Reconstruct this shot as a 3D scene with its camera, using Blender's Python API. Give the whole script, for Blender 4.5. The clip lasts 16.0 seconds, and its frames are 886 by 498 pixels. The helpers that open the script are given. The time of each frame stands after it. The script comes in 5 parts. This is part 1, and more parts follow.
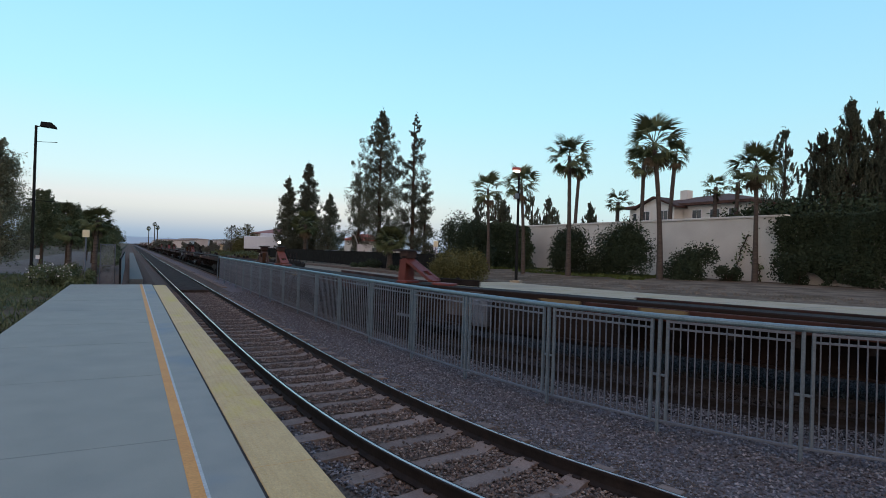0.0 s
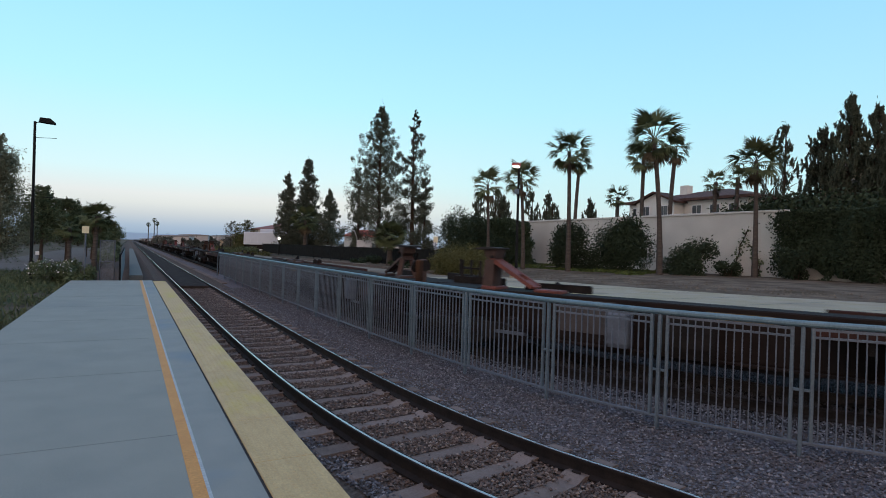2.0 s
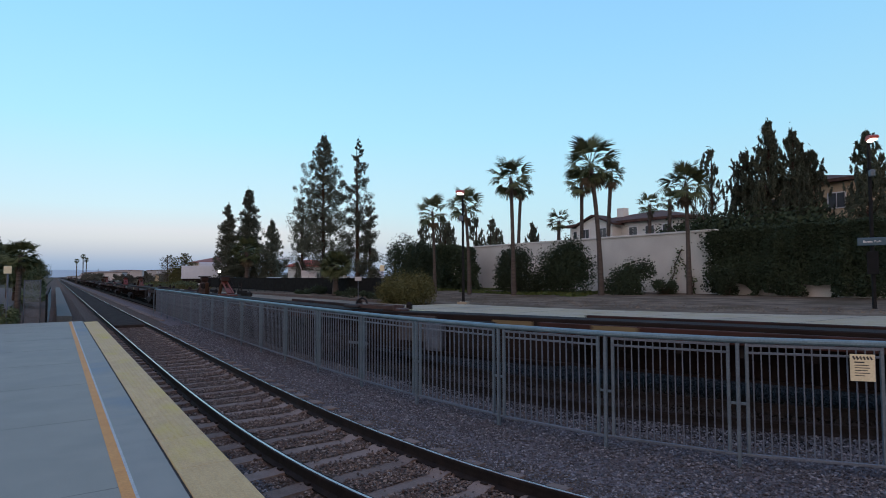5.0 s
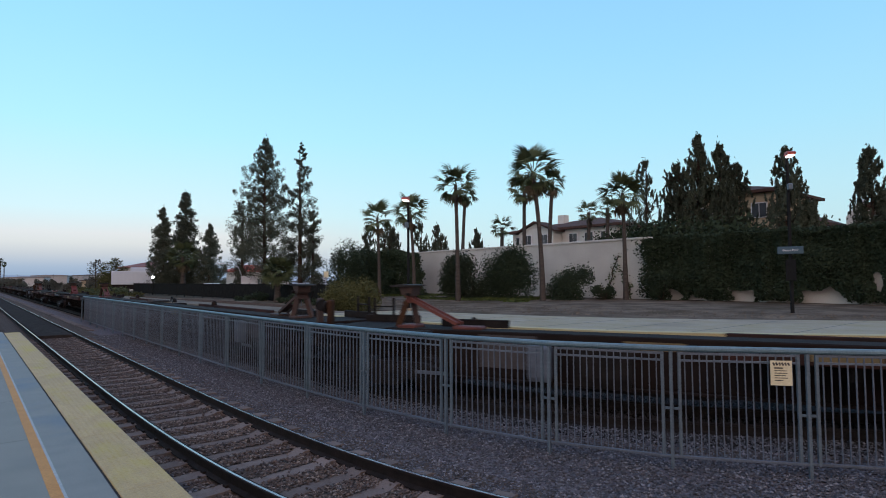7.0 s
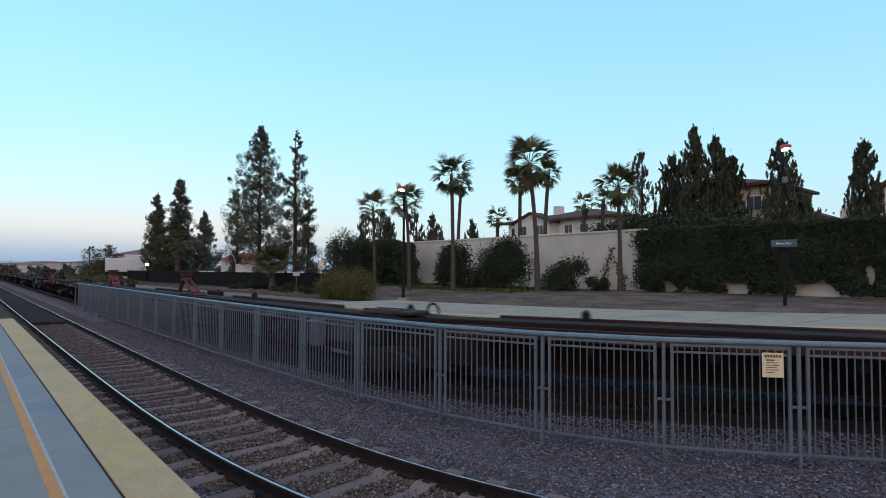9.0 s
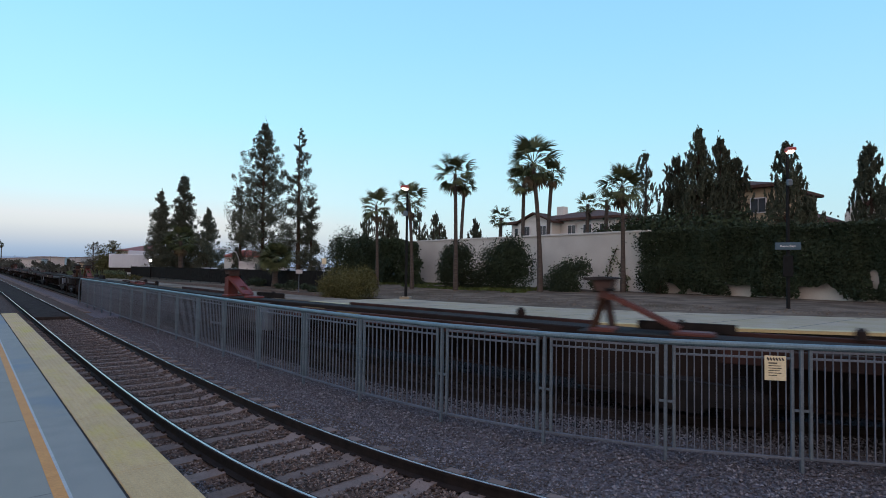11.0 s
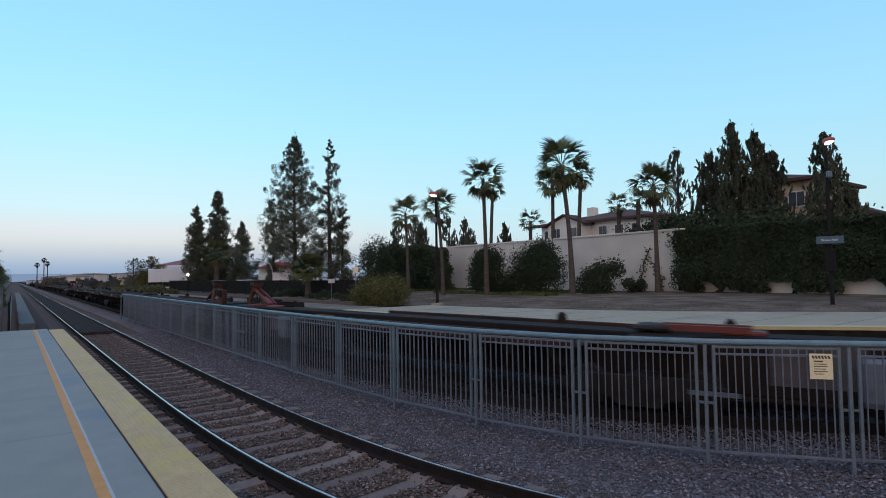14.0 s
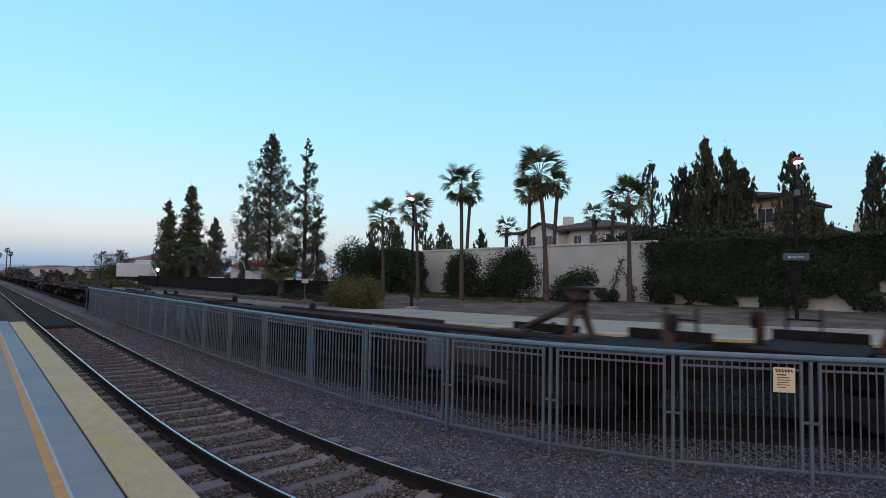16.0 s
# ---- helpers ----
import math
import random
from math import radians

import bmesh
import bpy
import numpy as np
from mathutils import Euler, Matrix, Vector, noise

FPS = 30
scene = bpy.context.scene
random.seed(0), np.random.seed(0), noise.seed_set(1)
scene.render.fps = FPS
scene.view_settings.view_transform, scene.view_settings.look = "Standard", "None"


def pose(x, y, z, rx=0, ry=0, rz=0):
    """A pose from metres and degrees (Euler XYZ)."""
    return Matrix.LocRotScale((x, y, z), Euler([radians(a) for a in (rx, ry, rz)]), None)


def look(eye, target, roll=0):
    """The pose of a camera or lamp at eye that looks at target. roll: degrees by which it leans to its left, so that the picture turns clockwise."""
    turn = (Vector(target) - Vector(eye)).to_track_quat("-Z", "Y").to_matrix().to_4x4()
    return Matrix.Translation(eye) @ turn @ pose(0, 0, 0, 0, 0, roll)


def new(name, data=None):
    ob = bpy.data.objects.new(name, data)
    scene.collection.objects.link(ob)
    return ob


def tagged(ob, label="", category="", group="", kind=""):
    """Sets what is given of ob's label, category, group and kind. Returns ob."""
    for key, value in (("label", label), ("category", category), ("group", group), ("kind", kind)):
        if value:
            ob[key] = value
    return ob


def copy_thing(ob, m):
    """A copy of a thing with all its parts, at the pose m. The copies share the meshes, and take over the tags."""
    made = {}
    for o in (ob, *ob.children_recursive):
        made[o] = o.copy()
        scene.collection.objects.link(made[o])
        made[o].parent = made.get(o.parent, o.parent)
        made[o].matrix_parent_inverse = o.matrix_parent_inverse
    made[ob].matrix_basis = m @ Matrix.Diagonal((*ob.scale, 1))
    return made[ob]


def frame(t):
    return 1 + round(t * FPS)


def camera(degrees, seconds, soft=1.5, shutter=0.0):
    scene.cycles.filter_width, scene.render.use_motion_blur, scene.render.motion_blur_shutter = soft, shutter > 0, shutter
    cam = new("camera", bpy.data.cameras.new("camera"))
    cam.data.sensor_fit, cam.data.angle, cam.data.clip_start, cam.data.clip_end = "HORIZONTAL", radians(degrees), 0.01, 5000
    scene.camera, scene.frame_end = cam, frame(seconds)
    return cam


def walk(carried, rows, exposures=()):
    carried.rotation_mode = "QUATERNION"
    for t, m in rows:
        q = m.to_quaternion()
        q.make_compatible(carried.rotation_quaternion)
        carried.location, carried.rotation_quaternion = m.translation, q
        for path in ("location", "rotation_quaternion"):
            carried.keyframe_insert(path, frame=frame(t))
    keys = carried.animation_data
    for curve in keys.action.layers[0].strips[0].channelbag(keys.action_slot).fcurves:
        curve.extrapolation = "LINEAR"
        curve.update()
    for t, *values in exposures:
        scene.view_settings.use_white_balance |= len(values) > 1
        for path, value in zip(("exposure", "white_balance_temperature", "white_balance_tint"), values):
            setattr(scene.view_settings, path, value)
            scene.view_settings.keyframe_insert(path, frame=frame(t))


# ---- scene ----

# ---- camera: hand-held, one standpoint, panning along the tracks ----
EYE = [(0.20, 0.10, 1.82), (0.0, 0.0, 1.98)]   # standpoint before and after the pan
cam = camera(75.1, 16.0, soft=0.9, shutter=0.35)
TURNS = [  # seconds, turn to the right of the track, lift, lean
    (0.0, 28.54, 0.35, 1.77), (0.5, 28.13, 0.04, 2.42), (1.0, 27.85, -0.56, 2.62), (1.5, 27.18, -0.58, 1.77),
    (2.0, 28.57, -0.09, 1.69), (2.5, 28.97, 0.29, 2.31), (3.0, 28.99, 0.29, 2.34), (3.5, 30.28, 1.67, 1.45),
    (4.0, 30.82, 2.56, 0.32), (4.2, 31.2, 2.63, 0.10), (6.3, 38.08, 2.62, -0.74), (6.5, 38.14, 2.81, -1.08),
    (7.0, 39.50, 3.03, -0.31), (7.5, 41.31, 3.42, -0.45), (8.0, 40.89, 2.55, 0.35), (8.5, 40.33, 1.49, -1.12),
    (9.0, 39.96, 2.03, 0.20), (9.2, 39.47, 2.02, 0.07), (11.3, 39.60, 1.99, 0.93), (11.5, 39.39, 2.53, 0.74),
    (12.0, 38.91, 1.85, 0.11), (12.5, 38.03, 1.48, -0.43), (13.0, 37.93, 2.12, 0.30), (13.5, 37.27, 2.52, -0.50),
    (14.0, 36.69, 2.52, -0.91), (14.5, 37.95, 2.38, -0.59), (15.0, 38.81, 2.52, -0.03), (15.5, 39.13, 2.86, 0.05),
    (16.0, 39.08, 2.93, 0.95),
]


def stand(t, turn, lift, lean):
    a, b = radians(turn), radians(lift)
    eye = Vector(EYE[0 if t < 5 else 1])
    return look(eye, eye + 10 * Vector((math.sin(a) * math.cos(b), math.cos(a) * math.cos(b), math.sin(b))), lean)


# the picture darkens and cools a little as the pan opens on the sky
EXPOSE = [(0.0, 0.0, 6500, 10), (3.0, 0.02, 6480, 10), (4.2, -0.14, 6130, 15), (6.3, -0.05, 6270, 12), (7.6, -0.02, 6290, 12), (8.5, 0.05, 6350, 12), (9.2, 0.07, 6350, 12), (11.3, -0.02, 6230, 12), (13.0, 0.0, 6230, 12), (14.0, -0.06, 6200, 12), (16.0, -0.05, 6200, 12)]
walk(cam, [(row[0], stand(*row)) for row in TURNS], EXPOSE)

# ---- light: clear sky shortly after sunset ----
world = bpy.data.worlds.new("dusk_sky")
scene.world = world
world.use_nodes = True
wn, wl = world.node_tree.nodes, world.node_tree.links
background = wn["Background"]
sky = wn.new("ShaderNodeTexSky")
sky.sky_type, sky.sun_disc = "NISHITA", False
sky.sun_elevation, sky.sun_rotation = radians(2.0), radians(230)
coord = wn.new("ShaderNodeTexCoord")
sep = wn.new("ShaderNodeSeparateXYZ")
ramp = wn.new("ShaderNodeValToRGB")
wl.new(coord.outputs["Generated"], sep.inputs[0])
height = wn.new("ShaderNodeMapRange")
height.inputs["From Min"].default_value, height.inputs["From Max"].default_value = -0.1, 0.9
wl.new(sep.outputs["Z"], height.inputs["Value"])
wl.new(height.outputs[0], ramp.inputs[0])
stops = [(0.0, (0.312, 0.38, 0.45)), (0.1, (0.25, 0.41, 0.60)), (0.122, (0.34, 0.51, 0.69)), (0.141, (0.53, 0.64, 0.74)), (0.158, (0.68, 0.76, 0.81)), (0.172, (0.728, 0.80, 0.86)), (0.208, (0.638, 0.90, 0.99)),
         (0.333, (0.451, 0.89, 1.09)), (0.46, (0.363, 0.80, 1.12)), (0.60, (0.308, 0.70, 1.15)), (1.0, (0.209, 0.48, 1.0))]
stops_east = [(0.0, (0.437, 0.52, 0.60)), (0.1, (0.541, 0.69, 0.81)), (0.14, (0.593, 0.81, 0.93)), (0.18, (0.562, 0.88, 1.0)), (0.24, (0.528, 0.90, 1.05)),
              (0.333, (0.44, 0.88, 1.10)), (0.46, (0.363, 0.80, 1.12)), (0.60, (0.308, 0.70, 1.15)), (1.0, (0.209, 0.48, 1.0))]
ramp_east = wn.new("ShaderNodeValToRGB")
wl.new(height.outputs[0], ramp_east.inputs[0])
for node, list_of in ((ramp, stops), (ramp_east, stops_east)):
    els = node.color_ramp.elements
    els[0].position, els[1].position = 0.0, 1.0
    while len(els) < len(list_of):
        els.new(0.5)
    for el, (at, col) in zip(els, list_of):
        el.position, el.color = at, (*col, 1)
around = wn.new("ShaderNodeMapRange")
around.interpolation_type = "SMOOTHSTEP"
around.inputs["From Min"].default_value, around.inputs["From Max"].default_value = 0.25, 0.78
wl.new(sep.outputs["X"], around.inputs["Value"])
both = wn.new("ShaderNodeMix")
both.data_type = "RGBA"
wl.new(around.outputs[0], both.inputs[0])
wl.new(ramp.outputs[0], both.inputs[6])
wl.new(ramp_east.outputs[0], both.inputs[7])
mix = wn.new("ShaderNodeMix")
mix.data_type = "RGBA"
mix.inputs[0].default_value = 0.93
wl.new(sky.outputs[0], mix.inputs[6])
wl.new(both.outputs[2], mix.inputs[7])
# the sky darkens evenly away from the afterglow
side = wn.new("ShaderNodeMapRange")
side.inputs["From Min"].default_value, side.inputs["From Max"].default_value = 0.1, 1.0
side.inputs["To Min"].default_value, side.inputs["To Max"].default_value = 1.0, 0.86
wl.new(sep.outputs["X"], side.inputs["Value"])
dim = wn.new("ShaderNodeMix")
dim.data_type, dim.blend_type = "RGBA", "MULTIPLY"
dim.inputs[0].default_value = 1.0
wl.new(mix.outputs[2], dim.inputs[6])
wl.new(side.outputs[0], dim.inputs[7])
# warm afterglow over the western half of the sky, behind the standpoint
west = wn.new("ShaderNodeVectorMath")
west.operation = "DOT_PRODUCT"
west.inputs[1].default_value = (-0.64, -0.76, 0.10)
wl.new(coord.outputs["Generated"], west.inputs[0])
fade = wn.new("ShaderNodeMapRange")
fade.interpolation_type = "SMOOTHSTEP"
fade.inputs["From Min"].default_value, fade.inputs["From Max"].default_value = -0.15, 0.85
wl.new(west.outputs["Value"], fade.inputs["Value"])
glowing = wn.new("ShaderNodeMix")
glowing.data_type = "RGBA"
glowing.inputs[7].default_value = (0.98, 0.76, 0.70, 1)
wl.new(fade.outputs[0], glowing.inputs[0])
wl.new(dim.outputs[2], glowing.inputs[6])
wl.new(glowing.outputs[2], background.inputs[0])
background.inputs[1].default_value = 1.0

sun = new("sun", bpy.data.lights.new("sun", "SUN"))
sun.data.energy, sun.data.angle, sun.data.color = 0.35, radians(60), (1.0, 0.80, 0.66)
sun.matrix_world = look((-30, -40, 13), (0, 0, 0))


# ---- materials ----
def mat(name, a, b, scale=6.0, rough=0.8, bump=0.2, metal=0.0, detail=40.0, stain=None, spread=0.5, per=0.0, stretch=(1, 1, 1), placed=False):
    """Two tones mixed by a coarse noise, fine grain on top, bump from the grain; per: spread of tone from piece to piece."""
    m = bpy.data.materials.new(name)
    m.use_nodes = True
    n, l = m.node_tree.nodes, m.node_tree.links
    p = n["Principled BSDF"]
    tc = n.new("ShaderNodeTexCoord")
    mp = n.new("ShaderNodeMapping")
    mp.inputs["Scale"].default_value = stretch
    l.new(n.new("ShaderNodeNewGeometry").outputs["Position"] if placed else tc.outputs["Object"], mp.inputs[0])
    big = n.new("ShaderNodeTexNoise")
    big.inputs["Scale"].default_value, big.inputs["Detail"].default_value = scale, 5
    l.new(mp.outputs[0], big.inputs["Vector"])
    fine = n.new("ShaderNodeTexNoise")
    fine.inputs["Scale"].default_value, fine.inputs["Detail"].default_value = detail, 3
    l.new(mp.outputs[0], fine.inputs["Vector"])
    rng = n.new("ShaderNodeMapRange")
    rng.inputs["From Min"].default_value, rng.inputs["From Max"].default_value = 0.5 - spread / 2, 0.5 + spread / 2
    l.new(big.outputs["Fac"], rng.inputs["Value"])
    mx = n.new("ShaderNodeMix")
    mx.data_type = "RGBA"
    mx.inputs[6].default_value, mx.inputs[7].default_value = (*a, 1), (*b, 1)
    l.new(rng.outputs[0], mx.inputs[0])
    grain = n.new("ShaderNodeMix")
    grain.data_type, grain.blend_type = "RGBA", "OVERLAY"
    grain.inputs[0].default_value = 0.35
    l.new(mx.outputs[2], grain.inputs[6])
    l.new(fine.outputs["Fac"], grain.inputs[7])
    out = grain.outputs[2]
    if per:
        info = n.new("ShaderNodeObjectInfo")
        mr = n.new("ShaderNodeMapRange")
        mr.inputs["To Min"].default_value, mr.inputs["To Max"].default_value = 1 - per, 1 + per
        l.new(info.outputs["Random"], mr.inputs["Value"])
        hs = n.new("ShaderNodeHueSaturation")
        l.new(mr.outputs[0], hs.inputs["Value"])
        l.new(out, hs.inputs["Color"])
        out = hs.outputs[0]
    if stain:
        st = n.new("ShaderNodeTexNoise")
        st.inputs["Scale"].default_value, st.inputs["Detail"].default_value = scale * 0.23, 8
        l.new(mp.outputs[0], st.inputs["Vector"])
        sr = n.new("ShaderNodeMapRange")
        sr.inputs["From Min"].default_value, sr.inputs["From Max"].default_value = 0.52, 0.72
        l.new(st.outputs["Fac"], sr.inputs["Value"])
        sm = n.new("ShaderNodeMix")
        sm.data_type = "RGBA"
        sm.inputs[7].default_value = (*stain, 1)
        l.new(sr.outputs[0], sm.inputs[0])
        l.new(out, sm.inputs[6])
        out = sm.outputs[2]
    l.new(out, p.inputs["Base Color"])
    p.inputs["Roughness"].default_value, p.inputs["Metallic"].default_value = rough, metal
    p.inputs["Specular IOR Level"].default_value = 0.5 if rough < 0.8 else 0.15 if rough < 0.9 else 0.02
    if bump:
        bp = n.new("ShaderNodeBump")
        bp.inputs["Strength"].default_value, bp.inputs["Distance"].default_value = bump, 0.02
        l.new(fine.outputs["Fac"], bp.inputs["Height"])
        l.new(bp.outputs[0], p.inputs["Normal"])
    return m


def leaf_mat(name, a, b, per=0.25):
    """Leaves: tone varies from leaf to leaf and tree to tree, with a little light through them."""
    m = bpy.data.materials.new(name)
    m.use_nodes = True
    n, l = m.node_tree.nodes, m.node_tree.links
    p = n["Principled BSDF"]
    geo = n.new("ShaderNodeNewGeometry")
    mx = n.new("ShaderNodeMix")
    mx.data_type = "RGBA"
    mx.inputs[6].default_value, mx.inputs[7].default_value = (*a, 1), (*b, 1)
    l.new(geo.outputs["Random Per Island"], mx.inputs[0])
    info = n.new("ShaderNodeObjectInfo")
    mr = n.new("ShaderNodeMapRange")
    mr.inputs["To Min"].default_value, mr.inputs["To Max"].default_value = 1 - per, 1 + per
    l.new(info.outputs["Random"], mr.inputs["Value"])
    hs = n.new("ShaderNodeHueSaturation")
    l.new(mr.outputs[0], hs.inputs["Value"])
    l.new(mx.outputs[2], hs.inputs["Color"])
    l.new(hs.outputs[0], p.inputs["Base Color"])
    p.inputs["Roughness"].default_value, p.inputs["Specular IOR Level"].default_value = 0.85, 0.2
    return m


def glow(name, col, power):
    m = bpy.data.materials.new(name)
    m.use_nodes = True
    p = m.node_tree.nodes["Principled BSDF"]
    p.inputs["Base Color"].default_value = (*col, 1)
    p.inputs["Emission Color"].default_value, p.inputs["Emission Strength"].default_value = (*col, 1), power
    return m


CONCRETE = mat("platform_concrete", (0.1919, 0.1953, 0.1693), (0.2337, 0.2325, 0.199), 1.6, 0.75, 0.12, detail=90, stain=(0.1767, 0.1832, 0.1674))
JOINT = mat("worn_slab_joint", (0.130, 0.137, 0.130), (0.182, 0.189, 0.176), 9, 0.9, 0.1)
STRIP = mat("edge_band_concrete", (0.18, 0.185, 0.17), (0.225, 0.225, 0.20), 2.5, 0.7, 0.12, detail=90, stain=(0.13, 0.165, 0.20))
FARSLAB = mat("far_platform_concrete", (0.3015, 0.264, 0.16), (0.3645, 0.3212, 0.2562), 1.2, 0.8, 0.1, detail=60, stain=(0.243, 0.2156, 0.1722))
YELLOW = mat("tactile_yellow", (0.40, 0.275, 0.115), (0.47, 0.335, 0.15), 6.0, 0.65, 0.1, detail=70, stain=(0.44, 0.33, 0.055), per=0.06, stretch=(1.2, 0.5, 1), placed=True)
ORANGE = mat("orange_line_paint", (0.44, 0.19, 0.04), (0.52, 0.25, 0.06), 5, 0.7, 0.05)
WHITE_LINE = mat("pale_line_paint", (0.30, 0.32, 0.33), (0.38, 0.40, 0.40), 5, 0.7, 0.05)
DARK_JOINT = mat("joint_filler", (0.03, 0.03, 0.03), (0.06, 0.06, 0.06), 9, 0.9, 0.1)
BALLAST = mat("ballast_bed", (0.04219, 0.03375, 0.02954), (0.1646, 0.1308, 0.1118), 22, 0.95, 1.0, detail=60, stain=(0.116, 0.09071, 0.08015))
GREYBED = mat("grey_ballast_bed", (0.07453, 0.06796, 0.07556), (0.2114, 0.1921, 0.2074), 26, 0.95, 1.0, detail=55, stain=(0.149, 0.1242, 0.1219))
# ballast under and beyond the train, with the shade put into its colour
SHADEBED = mat("shaded_ballast_bed", (0.0056, 0.0049, 0.0049), (0.0154, 0.0133, 0.0119), 9, 0.95, 1.0, detail=26)
TIE = mat("concrete_tie", (0.1379, 0.1062, 0.09133), (0.2069, 0.1687, 0.1529), 3, 0.9, 0.25, detail=45, stain=(0.09197, 0.06844, 0.06052), per=0.15)
RAIL_SIDE = mat("rusty_rail_web", (0.0112, 0.0096, 0.0104), (0.0256, 0.02, 0.0184), 6, 0.85, 0.2)
RAIL_TOP = mat("polished_rail_head", (0.34, 0.285, 0.285), (0.43, 0.37, 0.365), 4, 0.2, 0.02, metal=0.7)
PAD = mat("crossing_pad", (0.024, 0.0195, 0.018), (0.054, 0.045, 0.042), 4, 0.9, 0.3)
GALV = mat("galvanised_steel", (0.08657, 0.1196, 0.1494), (0.1319, 0.1769, 0.2159), 5, 0.5, 0.05, metal=0.35, per=0.06)
GALV_DULL = mat("weathered_galvanised_steel", (0.08399, 0.1031, 0.1323), (0.127, 0.1522, 0.1909), 5, 0.6, 0.05, metal=0.3, per=0.08)
BLUERAIL = mat("blue_painted_rail", (0.095, 0.165, 0.205), (0.14, 0.22, 0.26), 4, 0.5, 0.03, metal=0.2)
SOIL = mat("dry_soil", (0.09, 0.073, 0.056), (0.175, 0.143, 0.11), 0.9, 0.95, 0.8, detail=9, stain=(0.062, 0.052, 0.036), spread=0.3)
GROUND = mat("far_ground", (0.0676, 0.0611, 0.0481), (0.117, 0.104, 0.078), 0.05, 0.95, 0.3, detail=2)
STUCCO = mat("white_stucco", (0.4888, 0.4826, 0.45), (0.5828, 0.5811, 0.54), 0.7, 0.9, 0.2, detail=30, stain=(0.4324, 0.4137, 0.37))
CREAM = mat("cream_stucco", (0.6138, 0.6174, 0.58), (0.6882, 0.686, 0.65), 0.7, 0.9, 0.2, detail=30)
TAN = mat("tan_stucco", (0.42, 0.33, 0.22), (0.50, 0.39, 0.27), 0.7, 0.9, 0.2, detail=30)
TILE_ROOF = mat("brown_roof_tile", (0.056, 0.031, 0.025), (0.105, 0.062, 0.050), 5, 0.85, 0.4, per=0.2)
DULLROOF = mat("faded_red_roof", (0.20, 0.10, 0.09), (0.27, 0.14, 0.125), 3, 0.85, 0.2)
REDROOF = mat("red_roof", (0.33, 0.09, 0.07), (0.42, 0.13, 0.10), 3, 0.8, 0.2)
BLACK = mat("black_painted_steel", (0.008, 0.009, 0.010), (0.016, 0.017, 0.018), 6, 0.85, 0.03)
BARK = mat("bark", (0.0372, 0.0279, 0.0217), (0.0806, 0.062, 0.0496), 6, 0.95, 0.8, detail=25, stretch=(1, 1, 0.3))
PALMBARK = mat("palm_trunk", (0.05, 0.044, 0.041), (0.105, 0.092, 0.083), 5, 0.95, 0.9, detail=14, stretch=(0.4, 0.4, 3))
PINE = leaf_mat("pine_needles", (0.034, 0.048, 0.034), (0.082, 0.094, 0.066))
PALMLEAF = leaf_mat("palm_frond", (0.037, 0.058, 0.026), (0.089, 0.109, 0.052))
DEADFROND = leaf_mat("dead_palm_frond", (0.06, 0.05, 0.034), (0.11, 0.09, 0.058))
# pine needles lightened for the far conifers: haze put into the colour
HAZYPINE = leaf_mat("hazy_pine_needles", (0.046, 0.060, 0.046), (0.105, 0.118, 0.086))
IVY = leaf_mat("ivy_leaf", (0.022, 0.038, 0.022), (0.042, 0.06, 0.033))
SHRUB = leaf_mat("shrub_leaf", (0.048, 0.072, 0.039), (0.114, 0.140, 0.074))
# distance haze is put into these greyed leaf tones
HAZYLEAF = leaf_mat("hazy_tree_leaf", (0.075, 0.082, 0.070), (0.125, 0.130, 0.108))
OLIVE = leaf_mat("olive_shrub_leaf", (0.049, 0.053, 0.020), (0.098, 0.098, 0.037))
ROADSIDE = leaf_mat("roadside_tree_leaf", (0.09, 0.104, 0.07), (0.18, 0.194, 0.126))
GRASS = leaf_mat("grass", (0.0378, 0.0567, 0.01512), (0.08316, 0.1058, 0.03024))
FLOWER = leaf_mat("white_flower", (0.5, 0.5, 0.48), (0.7, 0.7, 0.66))
TRAY = mat("grey_worn_tray", (0.045, 0.04, 0.039), (0.078, 0.07, 0.067), 1.6, 0.85, 0.15, stain=(0.05, 0.035, 0.03), per=0.1)
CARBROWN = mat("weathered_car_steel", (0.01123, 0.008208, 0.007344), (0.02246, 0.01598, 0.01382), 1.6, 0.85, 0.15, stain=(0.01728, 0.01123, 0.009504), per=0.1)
RUSTBEAM = mat("rusty_guide_beam", (0.028, 0.016, 0.014), (0.06, 0.028, 0.023), 1.4, 0.85, 0.15, stain=(0.018, 0.014, 0.013), per=0.15, spread=0.35)
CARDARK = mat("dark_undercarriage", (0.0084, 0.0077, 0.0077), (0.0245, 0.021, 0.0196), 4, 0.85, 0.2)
HITCHRED = mat("red_oxide_hitch", (0.09153, 0.01322, 0.007834), (0.1297, 0.02301, 0.01322), 3, 0.6, 0.1, stain=(0.03819, 0.01077, 0.007834), per=0.15)
HITCHDULL = mat("dull_red_hitch", (0.0867, 0.02295, 0.01615), (0.1445, 0.03995, 0.02635), 3, 0.7, 0.1, stain=(0.03655, 0.01785, 0.01445), per=0.2)
HITCHBROWN = mat("rusty_hitch", (0.034, 0.021, 0.018), (0.07, 0.038, 0.031), 4, 0.75, 0.1, per=0.2)
GREASE = mat("greased_plate", (0.02, 0.02, 0.021), (0.045, 0.043, 0.043), 5, 0.8, 0.1)
STENCIL = mat("yellow_stencil_patch", (0.12, 0.09, 0.04125), (0.165, 0.1237, 0.05625), 4, 0.7, 0.05)
PALEPATCH = mat("pale_stencil_and_lit_side", (0.05525, 0.0507, 0.052), (0.0845, 0.078, 0.078), 4, 0.8, 0.1, stain=(0.0325, 0.02925, 0.02925))
